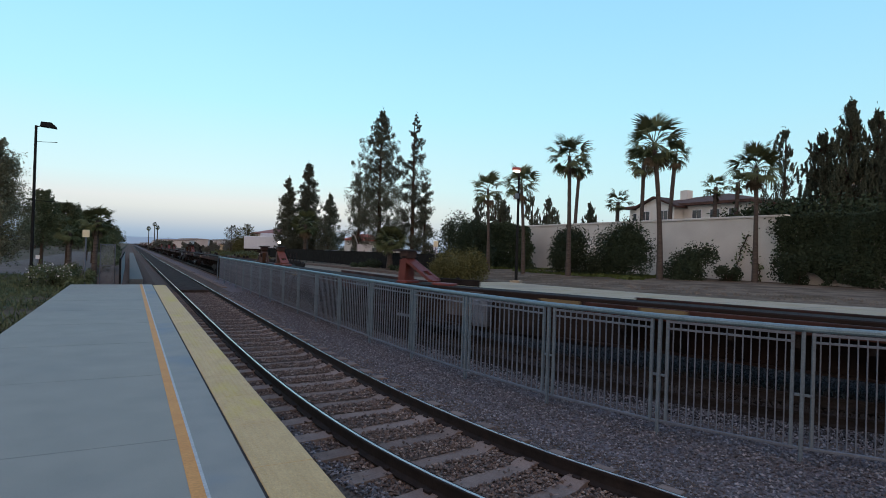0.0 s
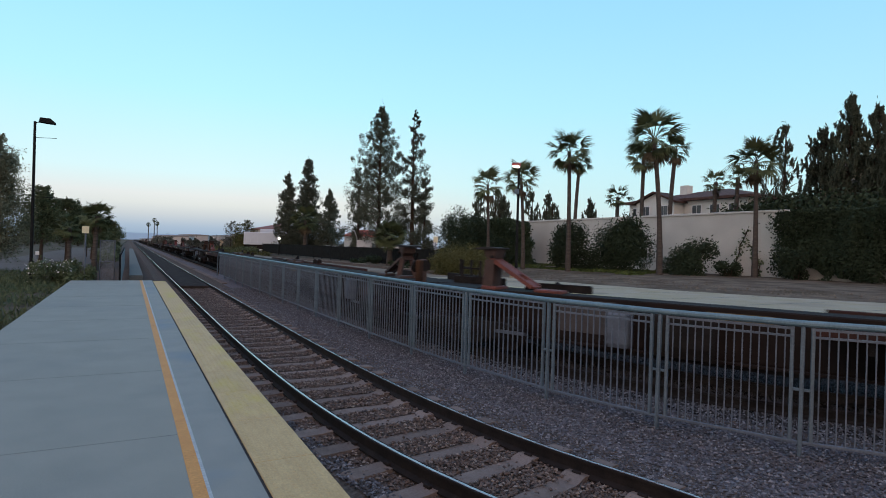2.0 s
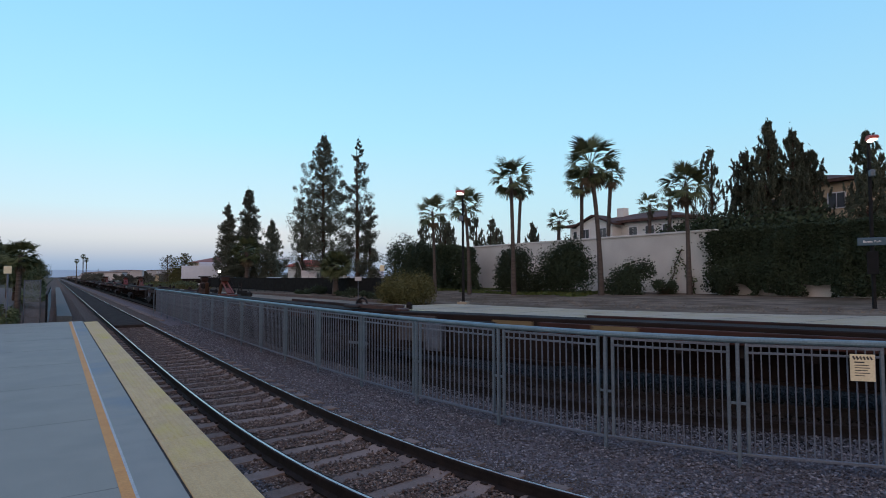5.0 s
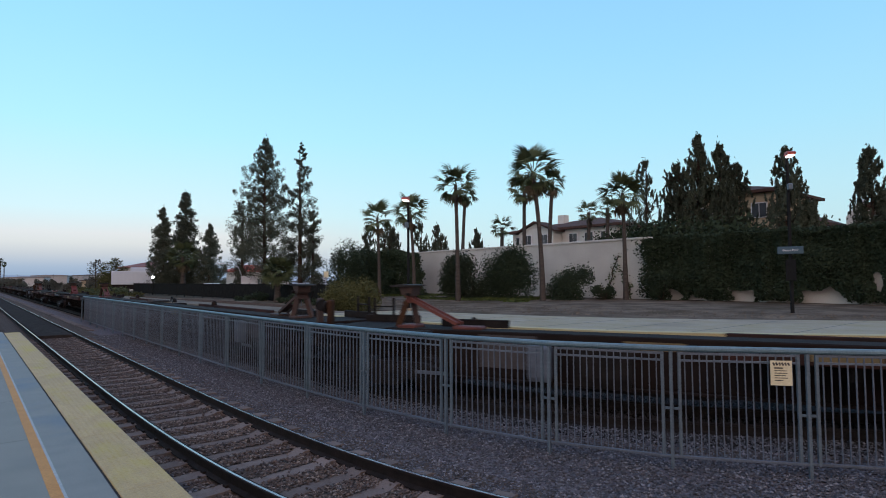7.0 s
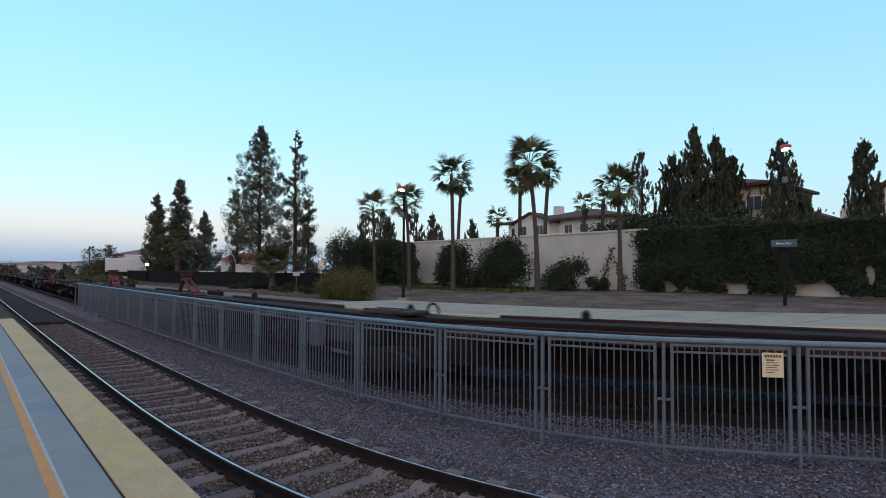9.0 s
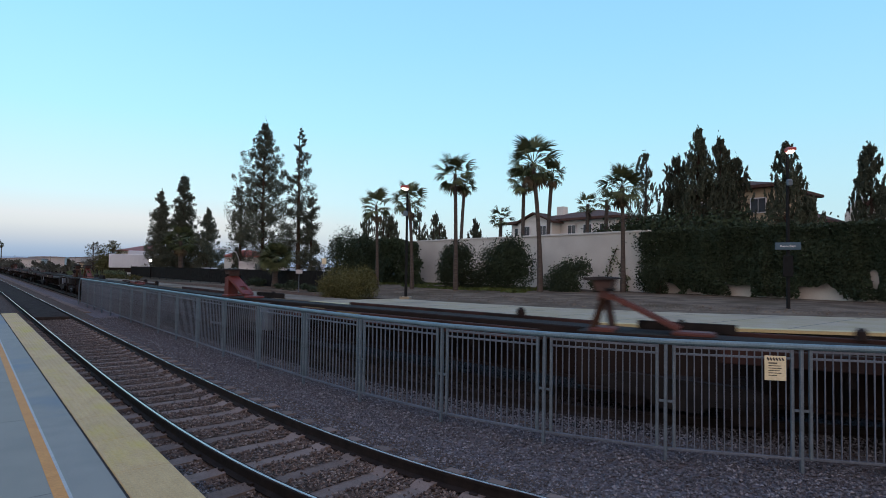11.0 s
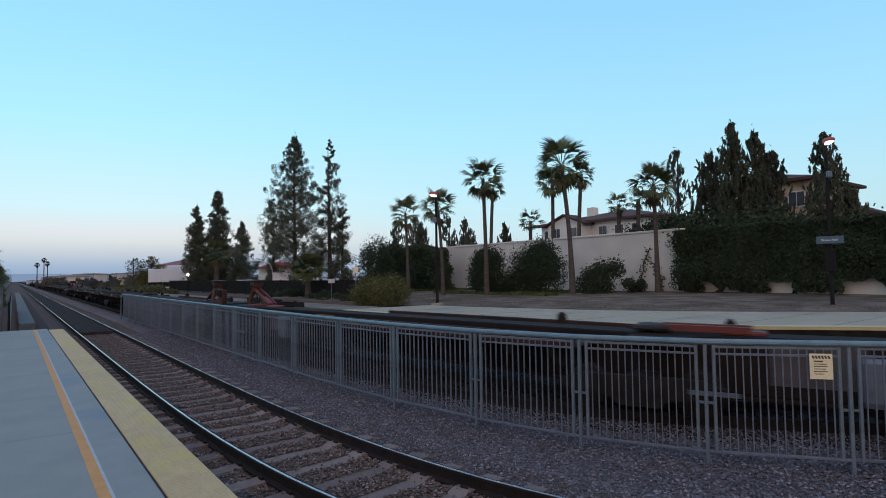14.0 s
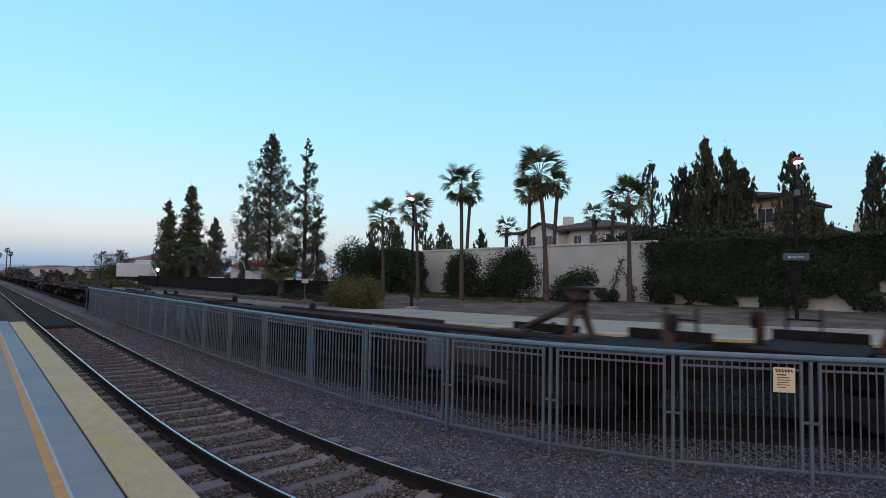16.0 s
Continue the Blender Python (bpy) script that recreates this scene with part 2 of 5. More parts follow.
RUSTSTAND = mat("orange_rust_steel", (0.039, 0.0192, 0.0114), (0.0732, 0.039, 0.0216), 4, 0.8, 0.15, stain=(0.0216, 0.012, 0.0084), per=0.2)
SIGNPAPER = mat("cream_sign_plate", (0.62, 0.57, 0.38), (0.68, 0.63, 0.44), 3, 0.5, 0.02)
SIGNGREY = mat("grey_white_sign", (0.36, 0.37, 0.38), (0.42, 0.43, 0.44), 3, 0.6, 0.02)
INK = mat("sign_ink", (0.03, 0.03, 0.03), (0.05, 0.05, 0.05), 3, 0.6, 0.0)
SIGNBLUE = mat("blue_sign_plate", (0.03, 0.075, 0.11), (0.04, 0.09, 0.13), 3, 0.4, 0.02)
SIGNTEXT = mat("white_sign_letters", (0.75, 0.77, 0.78), (0.8, 0.82, 0.82), 3, 0.5, 0.0)
TRAILER = mat("white_trailer_panel", (0.50, 0.57, 0.66), (0.56, 0.63, 0.71), 1.5, 0.5, 0.03)
MESH = mat("dark_screen_fence", (0.011, 0.012, 0.012), (0.022, 0.023, 0.022), 3, 0.9, 0.2)
GLASS = mat("window_glass", (0.05, 0.06, 0.07), (0.08, 0.09, 0.1), 2, 0.1, 0.0)
PAINTWHITE = mat("white_car_paint", (0.6, 0.61, 0.62), (0.68, 0.69, 0.7), 2, 0.3, 0.0)
# emission stands in for haze in front of the hills
HILL = glow("hazy_hills", (0.22, 0.32, 0.46), 0.5)
LAMP_ON = glow("lit_lamp_lens", (1.0, 0.86, 0.72), 5.0)
LAMP_RIM = glow("lamp_red_rim", (0.26, 0.03, 0.02), 0.2)
LAMP_FAR = glow("far_lamp", (1.0, 0.93, 0.8), 9.0)


# ---- mesh helpers ----
def part(name, bm, material, parent=None, label="", at=None):
    me = bpy.data.meshes.new(name)
    bm.to_mesh(me)
    bm.free()
    me.materials.append(material)
    ob = new(name, me)
    if parent:
        ob.parent = parent
    if at is not None:
        ob.matrix_basis = at
    if label:
        ob["label"] = label
    return ob


def share(name, me, parent, m):
    """Another object on the same mesh."""
    ob = new(name, me)
    ob.parent = parent
    ob.matrix_basis = m
    return ob


def empty(name, m=None):
    ob = new(name)
    if m is not None:
        ob.matrix_basis = m
    return ob


def box(bm, x0, x1, y0, y1, z0, z1, bevel=0.0, m=None):
    t = bmesh.new()
    bmesh.ops.create_cube(t, size=1)
    bmesh.ops.transform(t, matrix=Matrix.Translation(((x0 + x1) / 2, (y0 + y1) / 2, (z0 + z1) / 2)) @ Matrix.Diagonal((x1 - x0, y1 - y0, z1 - z0, 1)), verts=t.verts)
    if bevel:
        bmesh.ops.bevel(t, geom=t.edges, offset=bevel, segments=1, affect="EDGES")
    merge(bm, t, m)
    return bm


def merge(bm, t, m=None):
    if m is not None:
        bmesh.ops.transform(t, matrix=m, verts=t.verts)
    me = bpy.data.meshes.new("tmp")
    t.to_mesh(me)
    t.free()
    bm.from_mesh(me)
    bpy.data.meshes.remove(me)


def rod(bm, a, b, r0, r1=None, n=8):
    """A round bar from a to b."""
    a, b = Vector(a), Vector(b)
    d = b - a
    t = bmesh.new()
    bmesh.ops.create_cone(t, cap_ends=True, segments=n, radius1=r0, radius2=r0 if r1 is None else r1, depth=d.length)
    merge(bm, t, Matrix.Translation((a + b) / 2) @ d.to_track_quat("Z", "Y").to_matrix().to_4x4())
    return bm


def bar(bm, a, b, w, h):
    """A square bar from a to b, w wide and h high."""
    a, b = Vector(a), Vector(b)
    d = b - a
    box(bm, -w / 2, w / 2, -h / 2, h / 2, -d.length / 2, d.length / 2, 0, Matrix.Translation((a + b) / 2) @ d.to_track_quat("Z", "Y").to_matrix().to_4x4())
    return bm


def prism(bm, outline, y0, y1, axis="y"):
    """An outline in (across, up), drawn along y or x."""
    put = (lambda u, w, s: (u, s, w)) if axis == "y" else (lambda u, w, s: (s, u, w))
    va = [bm.verts.new(put(u, w, y0)) for u, w in outline]
    vb = [bm.verts.new(put(u, w, y1)) for u, w in outline]
    n = len(outline)
    for i in range(n):
        bm.faces.new((va[i], va[(i + 1) % n], vb[(i + 1) % n], vb[i]))
    bm.faces.new(va[::-1])
    bm.faces.new(vb)
    bmesh.ops.recalc_face_normals(bm, faces=bm.faces)
    return bm


def one(name, bm, material, label, category, kind="", group=""):
    return tagged(part(name, bm, material), label, category, group, kind)


def mesh_from(name, verts, faces, material):
    me = bpy.data.meshes.new(name)
    me.from_pydata(verts, [], faces)
    me.materials.append(material)
    return me


def leaves(points, size, rng, flat=0.0, long=1.6, up=0.0):
    """Small bent leaves scattered at points: vertices and faces."""
    k = len(points)
    d = rng.normal(size=(k, 3))
    d[:, 2] *= 1 - flat
    d[:, :2] *= 1 - up
    d /= np.linalg.norm(d, axis=1)[:, None]
    e = np.cross(d, rng.normal(size=(k, 3)))
    e /= np.linalg.norm(e, axis=1)[:, None]
    s = size * rng.uniform(0.6, 1.4, (k, 1))
    p = np.asarray(points)
    v = np.stack([p - d * s * long / 2, p + e * s / 2, p + d * s * long / 2, p - e * s / 2], 1).reshape(-1, 3)
    f = np.arange(4 * k).reshape(-1, 4)
    return v.tolist(), f.tolist()


# ---- track, platform and ground ----
RAIL_Z, GROUND_Z = -0.32, 0.55
X1, X2 = 2.30, 3.77            # rails beside the platform, where the track is straight
TRAIN_D, FENCE_D = 7.2, 5.5    # the other track and the fence, across the straight part
FENCE_TOP, FENCE_LOW = 1.055, -0.36
FAR_EDGE, FAR_BACK, FAR_TOP = 11.3, 15.2, 0.5
WALL_X = 33.0
Y_END = 28.8                   # end of the platform
Y_NEAR = -14.0


def near(y):
    """How far the platform track has swung away from its straight at y."""
    return 4.4 * np.exp(-np.maximum(y, 4.2) / 2.36) + 1.6 * (1 - np.exp(-np.maximum(4.2 - y, 0) / 1.6)) * 4.4 / 2.36 * math.exp(-4.2 / 2.36)


def line(d, y):
    """The curve of the outer tracks, fence and far platform: d across on the straight, swinging away towards the station."""
    v = np.asarray(y) / d
    return d * (1 + 1.33 * np.exp(-np.maximum(v, 0.6) / 0.5) + 2.66 * math.exp(-1.2) * (np.clip(0.6 - v, 0, 0.3) + 0.5 * (1 - np.exp(-np.maximum(0.3 - v, 0) / 0.5))))


def heading(d, y):
    """Turn of that curve about z at y, in degrees."""
    return math.degrees(math.atan2(float(line(d, y - 0.01) - line(d, y + 0.01)), 0.02))


STEPS = [-60, -30, -14, -8, -4, -2, 0, 1.5, 3, 4, 5, 6, 7, 8, 9, 10, 11.5, 13, 15, 17.5, 20, 24, 28, 34, 45, 70, 120, 900]


def ribbon(bm, left, right, y0, y1, z0, z1):
    """A slab between two curves left(y) and right(y); z1 may follow y."""
    ys = sorted({y0, y1, *(y for y in STEPS if y0 < y < y1)})
    top = z1 if callable(z1) else (lambda y: z1)
    rows = [[bm.verts.new((float(f(y)), y, z)) for f, z in ((left, z0), (right, z0), (right, top(y)), (left, top(y)))] for y in ys]
    for a, b in zip(rows, rows[1:]):
        for k in range(4):
            bm.faces.new((a[k], a[(k + 1) % 4], b[(k + 1) % 4], b[k]))
    bm.faces.new(rows[0])
    bm.faces.new(rows[-1])
    bmesh.ops.recalc_face_normals(bm, faces=bm.faces)
    return bm


def setting():
    # ballast bed and the wide ground as one sheet with a trough for the tracks
    bm = bmesh.new()
    far = lambda d: (lambda y: float(line(d, min(max(y, -2), 900))))
    mid = lambda d: (lambda y: float(line(d, max(y, -6))))
    flat = lambda x: (lambda y: x)
    cols = [(flat(-900), -0.4), (flat(-60), -0.35), (flat(-2.05), -0.35), (flat(-1.92), -0.8), (flat(1.0), -0.8), (flat(1.55), -0.52),
            (lambda y: 4.75 + float(near(max(y, 1))), -0.51), (mid(5.2), -0.53), (mid(5.95), -0.53), (mid(6.25), -0.52), (mid(8.4), -0.52),
            (far(10.6), -0.5), (far(11.6), -0.45), (far(15.0), -0.2), (far(15.25), 0.44), (lambda y: max(float(line(16.4, max(y, -2))), 24.0) if y < 45 else 24.0, GROUND_Z),
            (flat(37), 0.75), (flat(60), 0.75), (flat(900), 0.6)]
    ys = [-900, -60, -14, -6, -2, 0, 1.5, 3, 4.5, 6, 7.5, 9, 11, 13, 15, 18, 22, 28, 36, 46, 60, 90, 120, 200, 300, 500, 2500]
    grid = []
    for y in ys:
        low = y < -5
        grid.append([bm.verts.new((f(y), y, -0.55 if low and f(y) > 6 else 0.3 if y > 58 and z > 0.3 else z)) for f, z in cols])
    # kind 3 is the bed with the train's shade in its colour
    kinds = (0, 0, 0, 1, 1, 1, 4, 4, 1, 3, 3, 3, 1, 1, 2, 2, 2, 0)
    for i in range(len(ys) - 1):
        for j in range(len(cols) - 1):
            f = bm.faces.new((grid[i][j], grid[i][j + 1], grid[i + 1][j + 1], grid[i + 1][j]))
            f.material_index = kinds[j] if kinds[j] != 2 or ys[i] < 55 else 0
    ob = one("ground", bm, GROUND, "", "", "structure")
    for m in (BALLAST, SOIL, SHADEBED, GREYBED):
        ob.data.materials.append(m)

    bm = bmesh.new()
    box(bm, -1.92, 0.645, Y_NEAR, Y_END, -0.75, 0.0)
    slab = one("platform", bm, CONCRETE, "", "", "structure")
    # slab joints across the platform
    for y in range(-12, 28, 3):
        part("slab_joint", box(bmesh.new(), -1.92, 0.64, y, y + 0.008, -0.01, 0.0012), JOINT, slab)
    part("orange_line", box(bmesh.new(), 0.645, 0.745, Y_NEAR, Y_END, -0.05, 0.003), ORANGE, slab)
    part("pale_line", box(bmesh.new(), 0.745, 0.772, Y_NEAR, Y_END, -0.05, 0.002), WHITE_LINE, slab)
    part("edge_band", box(bmesh.new(), 0.772, 1.125, Y_NEAR, Y_END, -0.75, 0.0), STRIP, slab)
    part("expansion_joint", box(bmesh.new(), 1.125, 1.15, Y_NEAR, Y_END, -0.75, -0.006), DARK_JOINT, slab)
    # tactile panels, each with its rows of domes
    panel = bmesh.new()
    box(panel, 1.15, 1.645, 0.004, 1.216, -0.75, 0.008, 0.003)
    for i in range(7):
        for j in range(19):
            x, y = 1.205 + i * 0.064, 0.05 + j * 0.062
            a = 0.016
            top = [panel.verts.new((x + u * a * 0.6, y + w * a * 0.6, 0.0105)) for u, w in ((-1, -1), (1, -1), (1, 1), (-1, 1))]
            low = [panel.verts.new((x + u * a, y + w * a, 0.008)) for u, w in ((-1, -1), (1, -1), (1, 1), (-1, 1))]
            panel.faces.new(top)
            for k in range(4):
                panel.faces.new((low[k], low[(k + 1) % 4], top[(k + 1) % 4], top[k]))
    first = part("tactile_panel", panel, YELLOW, slab, at=pose(0, 0.1, 0))
    for k in range(-6, 23):
        if k:
            share("tactile_panel", first.data, slab, pose(0, 0.1 + 1.22 * k, 0))


def rails():
    shape = [(-0.07, -0.17), (0.07, -0.17), (0.07, -0.155), (0.012, -0.13), (0.01, -0.045), (0.036, -0.035), (0.036, -0.006), (-0.036, -0.006), (-0.036, -0.035), (-0.01, -0.045), (-0.012, -0.13), (-0.07, -0.155)]

    def sweep(f, outline, grow=1.0):
        bm = bmesh.new()
        ys = sorted({*STEPS, *(0.5 * k for k in range(40))})
        rows = [[bm.verts.new((f(y) + u * grow, y, RAIL_Z + w)) for u, w in outline] for y in ys]
        n = len(outline)
        for a, b in zip(rows, rows[1:]):
            for k in range(n):
                bm.faces.new((a[k], a[(k + 1) % n], b[(k + 1) % n], b[k]))
        bm.faces.new(rows[0])
        bm.faces.new(rows[-1])
        bmesh.ops.recalc_face_normals(bm, faces=bm.faces)
        return bm
    head = [(-0.021, -0.0085), (0.012, -0.0085), (0.012, -0.002), (0.009, 0.0), (-0.018, 0.0), (-0.021, -0.002)]
    # the train's two rails get darker materials in place of shade below it
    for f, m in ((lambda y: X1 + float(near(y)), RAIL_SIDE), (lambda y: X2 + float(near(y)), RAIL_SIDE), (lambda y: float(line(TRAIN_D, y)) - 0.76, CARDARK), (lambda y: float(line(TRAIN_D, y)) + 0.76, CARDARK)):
        rail = one("rail", sweep(f, shape), m, "long steel rail with rusty web and polished head", "rail", group="rails")
        part("head", sweep(f, head), RAIL_TOP if m is RAIL_SIDE else RAIL_SIDE, rail, "polished running surface" if m is RAIL_SIDE else "")
    # concrete ties with fastenings
    outline = [(-1.28, -0.30), (1.28, -0.30), (1.28, -0.075), (1.24, -0.055), (0.9, -0.05), (0.6, -0.03), (0.45, -0.075), (-0.45, -0.075), (-0.6, -0.03), (-0.9, -0.05), (-1.24, -0.055), (-1.28, -0.075)]
    bm = bmesh.new()
    prism(bm, outline, -0.13, 0.13)
    for v in bm.verts:
        if v.co.z > -0.2:
            v.co.y *= 0.95
    tie = one("tie", bm, TIE, "grey-brown concrete railway tie bedded in ballast", "railway tie", group="ties under the near track")
    clip = part("clip", box(bmesh.new(), 0.61, 0.65, -0.05, 0.05, -0.05, -0.01, 0.008), RAIL_SIDE, tie, "rusty rail clip")
    for dx in (0.17, -1.43, -1.26):
        share("clip", clip.data, tie, pose(dx, 0, 0))
    mid = (X1 + X2) / 2
    place = lambda y: (mid + float(near(y)), y, math.degrees(math.atan(float(near(y - 0.1) - near(y + 0.1)) / 0.2)))
    ys = [TIE_Y + y * TIE_STEP for y in range(-20, 37)]
    x, y, turn = place(ys[0])
    tie.matrix_basis = pose(x, y, RAIL_Z - 0.10, 0, 0, turn)
    for y in ys[1:]:
        x, y, turn = place(y + random.uniform(-.02, .02))
        copy_thing(tie, pose(x + random.uniform(-.015, .015), y, RAIL_Z - 0.10 - random.uniform(0, .012), 0, 0, turn + random.uniform(-.6, .6)))
    one("crossing_pad", box(bmesh.new(), X1 + 0.11, X2 - 0.11, 30.2, 420, -0.6, RAIL_Z - 0.03, 0.01), PAD, "dark timber and rubber pad between the rails", "crossing pad")
    one("path_strip", box(bmesh.new(), 4.75, 5.05, 34, 110, -0.6, -0.46, 0.02), TIE, "grey concrete strip in the ballast beside the track", "strip")


TIE_Y, TIE_STEP = 5.79, 0.67


def stones():
    """Loose ballast: rough pebbles round the near track, joined by colour."""
    rng = np.random.default_rng(5)
    lump = bmesh.new()
    for p in ((1, 0, 0), (-1, 0, 0), (0, 1, 0), (0, -1, 0), (0.2, 0.1, 0.9), (-0.1, 0.2, -0.9)):
        lump.verts.new(p)
    lump.verts.index_update()
    bmesh.ops.convex_hull(lump, input=lump.verts)
    lump.verts.index_update()
    base = np.array([v.co for v in lump.verts])
    faces = np.array([[v.index for v in f.verts] for f in lump.faces])
    lump.free()
    n = 190000
    y = np.where(rng.random(n) < 0.06, rng.uniform(-3, 0.6, n), 0.6 + 30 * rng.random(n) ** 1.9)
    x = rng.uniform(1.7, 6.9, n)
    s = rng.uniform(0.011, 0.026, n)
    z = np.where((x > X1) & (x < X2), -0.487, np.where(x < X1, -0.5, -0.507)) + rng.uniform(-0.012, 0.012, n)
    keep = (abs(x - X1) > 0.09) & (abs(x - X2) > 0.09)
    phase = ((y - TIE_Y - 0.17 * (x - 3.03) * np.clip(2 - y / 5, 0, 1)) / TIE_STEP) % 1
    on_tie = (x > X1 - 0.5) & (x < X2 + 0.5) & ((phase < 0.17) | (phase > 0.83))
    keep &= ~on_tie | (rng.random(n) < 0.04)
    z = z + np.where(on_tie, 0.02, 0.0)
    inner = ((x > X1 - 0.35) & (x < X2 + 0.3))[keep]
    swing = near(y)
    x = np.where(x < 4.8, x + swing, 4.8 + swing + (x - 4.8) / 2.4 * (line(TRAIN_D, y) - 4.8 - swing))
    x, y, z, s = x[keep], y[keep], z[keep], s[keep]
    k = len(x)
    sc = rng.uniform(0.6, 1.3, (k, 1, 3)) * s[:, None, None]
    jig = 1 + rng.uniform(-0.25, 0.25, (k, len(base), 1))
    a = rng.uniform(0, 6.28, k)
    v = base[None] * jig * sc
    vx = v[..., 0] * np.cos(a)[:, None] - v[..., 1] * np.sin(a)[:, None]
    vy = v[..., 0] * np.sin(a)[:, None] + v[..., 1] * np.cos(a)[:, None]
    v = np.stack([vx + x[:, None], vy + y[:, None], v[..., 2] * 0.8 + z[:, None]], -1).reshape(-1, 3)
    for pick, m, lab in ((inner, STONE_RUST, "rust-stained ballast stones between the rails"), (~inner, STONE_ISLAND, "loose crushed grey ballast stones with paler ones")):
        who = np.flatnonzero(pick)
        vv = v.reshape(k, -1, 3)[who].reshape(-1, 3)
        ff = (faces[None] + (np.arange(len(who)) * len(base))[:, None, None]).reshape(-1, 3)
        tagged(new("ballast_stones", mesh_from("ballast_stones", vv.tolist(), ff.tolist(), m)), lab, "ballast", kind="stuff")


def island_mat(name, cols, rough=0.9):
    m = bpy.data.materials.new(name)
    m.use_nodes = True
    n, l = m.node_tree.nodes, m.node_tree.links
    geo = n.new("ShaderNodeNewGeometry")
    cr = n.new("ShaderNodeValToRGB")
    cr.color_ramp.elements[0].color, cr.color_ramp.elements[1].color = (*cols[0], 1), (*cols[-1], 1)
    for i, c in enumerate(cols[1:-1]):
        cr.color_ramp.elements.new((i + 1) / (len(cols) - 1)).color = (*c, 1)
    l.new(geo.outputs["Random Per Island"], cr.inputs[0])
    l.new(cr.outputs[0], n["Principled BSDF"].inputs["Base Color"])
    n["Principled BSDF"].inputs["Roughness"].default_value = rough
    return m


def far_stones():
    """Coarse ballast from the train's track to the far platform, its shade put into the colour."""
    rng = np.random.default_rng(8)
    n = 42000
    y = -1 + 26 * rng.random(n) ** 1.4
    d = rng.uniform(6.3, 11.2, n)
    x, s = line(d, y), rng.uniform(0.025, 0.055, n)
    tip = np.array([(1, 0, 0), (0, 1, 0), (-1, 0, 0), (0, -1, 0), (0.1, 0.2, 0.9)])
    v = tip[None] * s[:, None, None] * rng.uniform(0.6, 1.3, (n, 5, 1)) + np.stack([x, y, np.full(n, -0.52)], 1)[:, None]
    side = np.array([(0, 1, 4), (1, 2, 4), (2, 3, 4), (3, 0, 4)])
    f = (side[None] + (np.arange(n) * 5)[:, None, None]).reshape(-1, 3)
    tagged(new("ballast_stones", mesh_from("ballast_stones", v.reshape(-1, 3).tolist(), f.tolist(), STONE_SHADED)), "ballast stones under the train, coloured dark for the shade", "ballast", kind="stuff")


# stone tones carry the shade below the railcars
STONE_SHADED = island_mat("shaded_stone", [(0.0036, 0.003, 0.003), (0.009, 0.0075, 0.0069), (0.0135, 0.0114, 0.0105), (0.018, 0.0159, 0.015)])
STONE_ISLAND = island_mat("crushed_stone", [(0.03739, 0.03738, 0.04453), (0.05605, 0.05454, 0.06253), (0.06852, 0.06464, 0.06997), (0.08096, 0.08283, 0.09752), (0.1017, 0.103, 0.1186), (0.1348, 0.1363, 0.1537), (0.236, 0.2296, 0.2467)])
STONE_RUST = island_mat("rust_stained_stone", [(0.03661, 0.02851, 0.0264), (0.07458, 0.05314, 0.0462), (0.1112, 0.07776, 0.06204), (0.09628, 0.08294, 0.0792), (0.1342, 0.09979, 0.08448), (0.2522, 0.2138, 0.1888)])

setting()
rails()
stones()
far_stones()


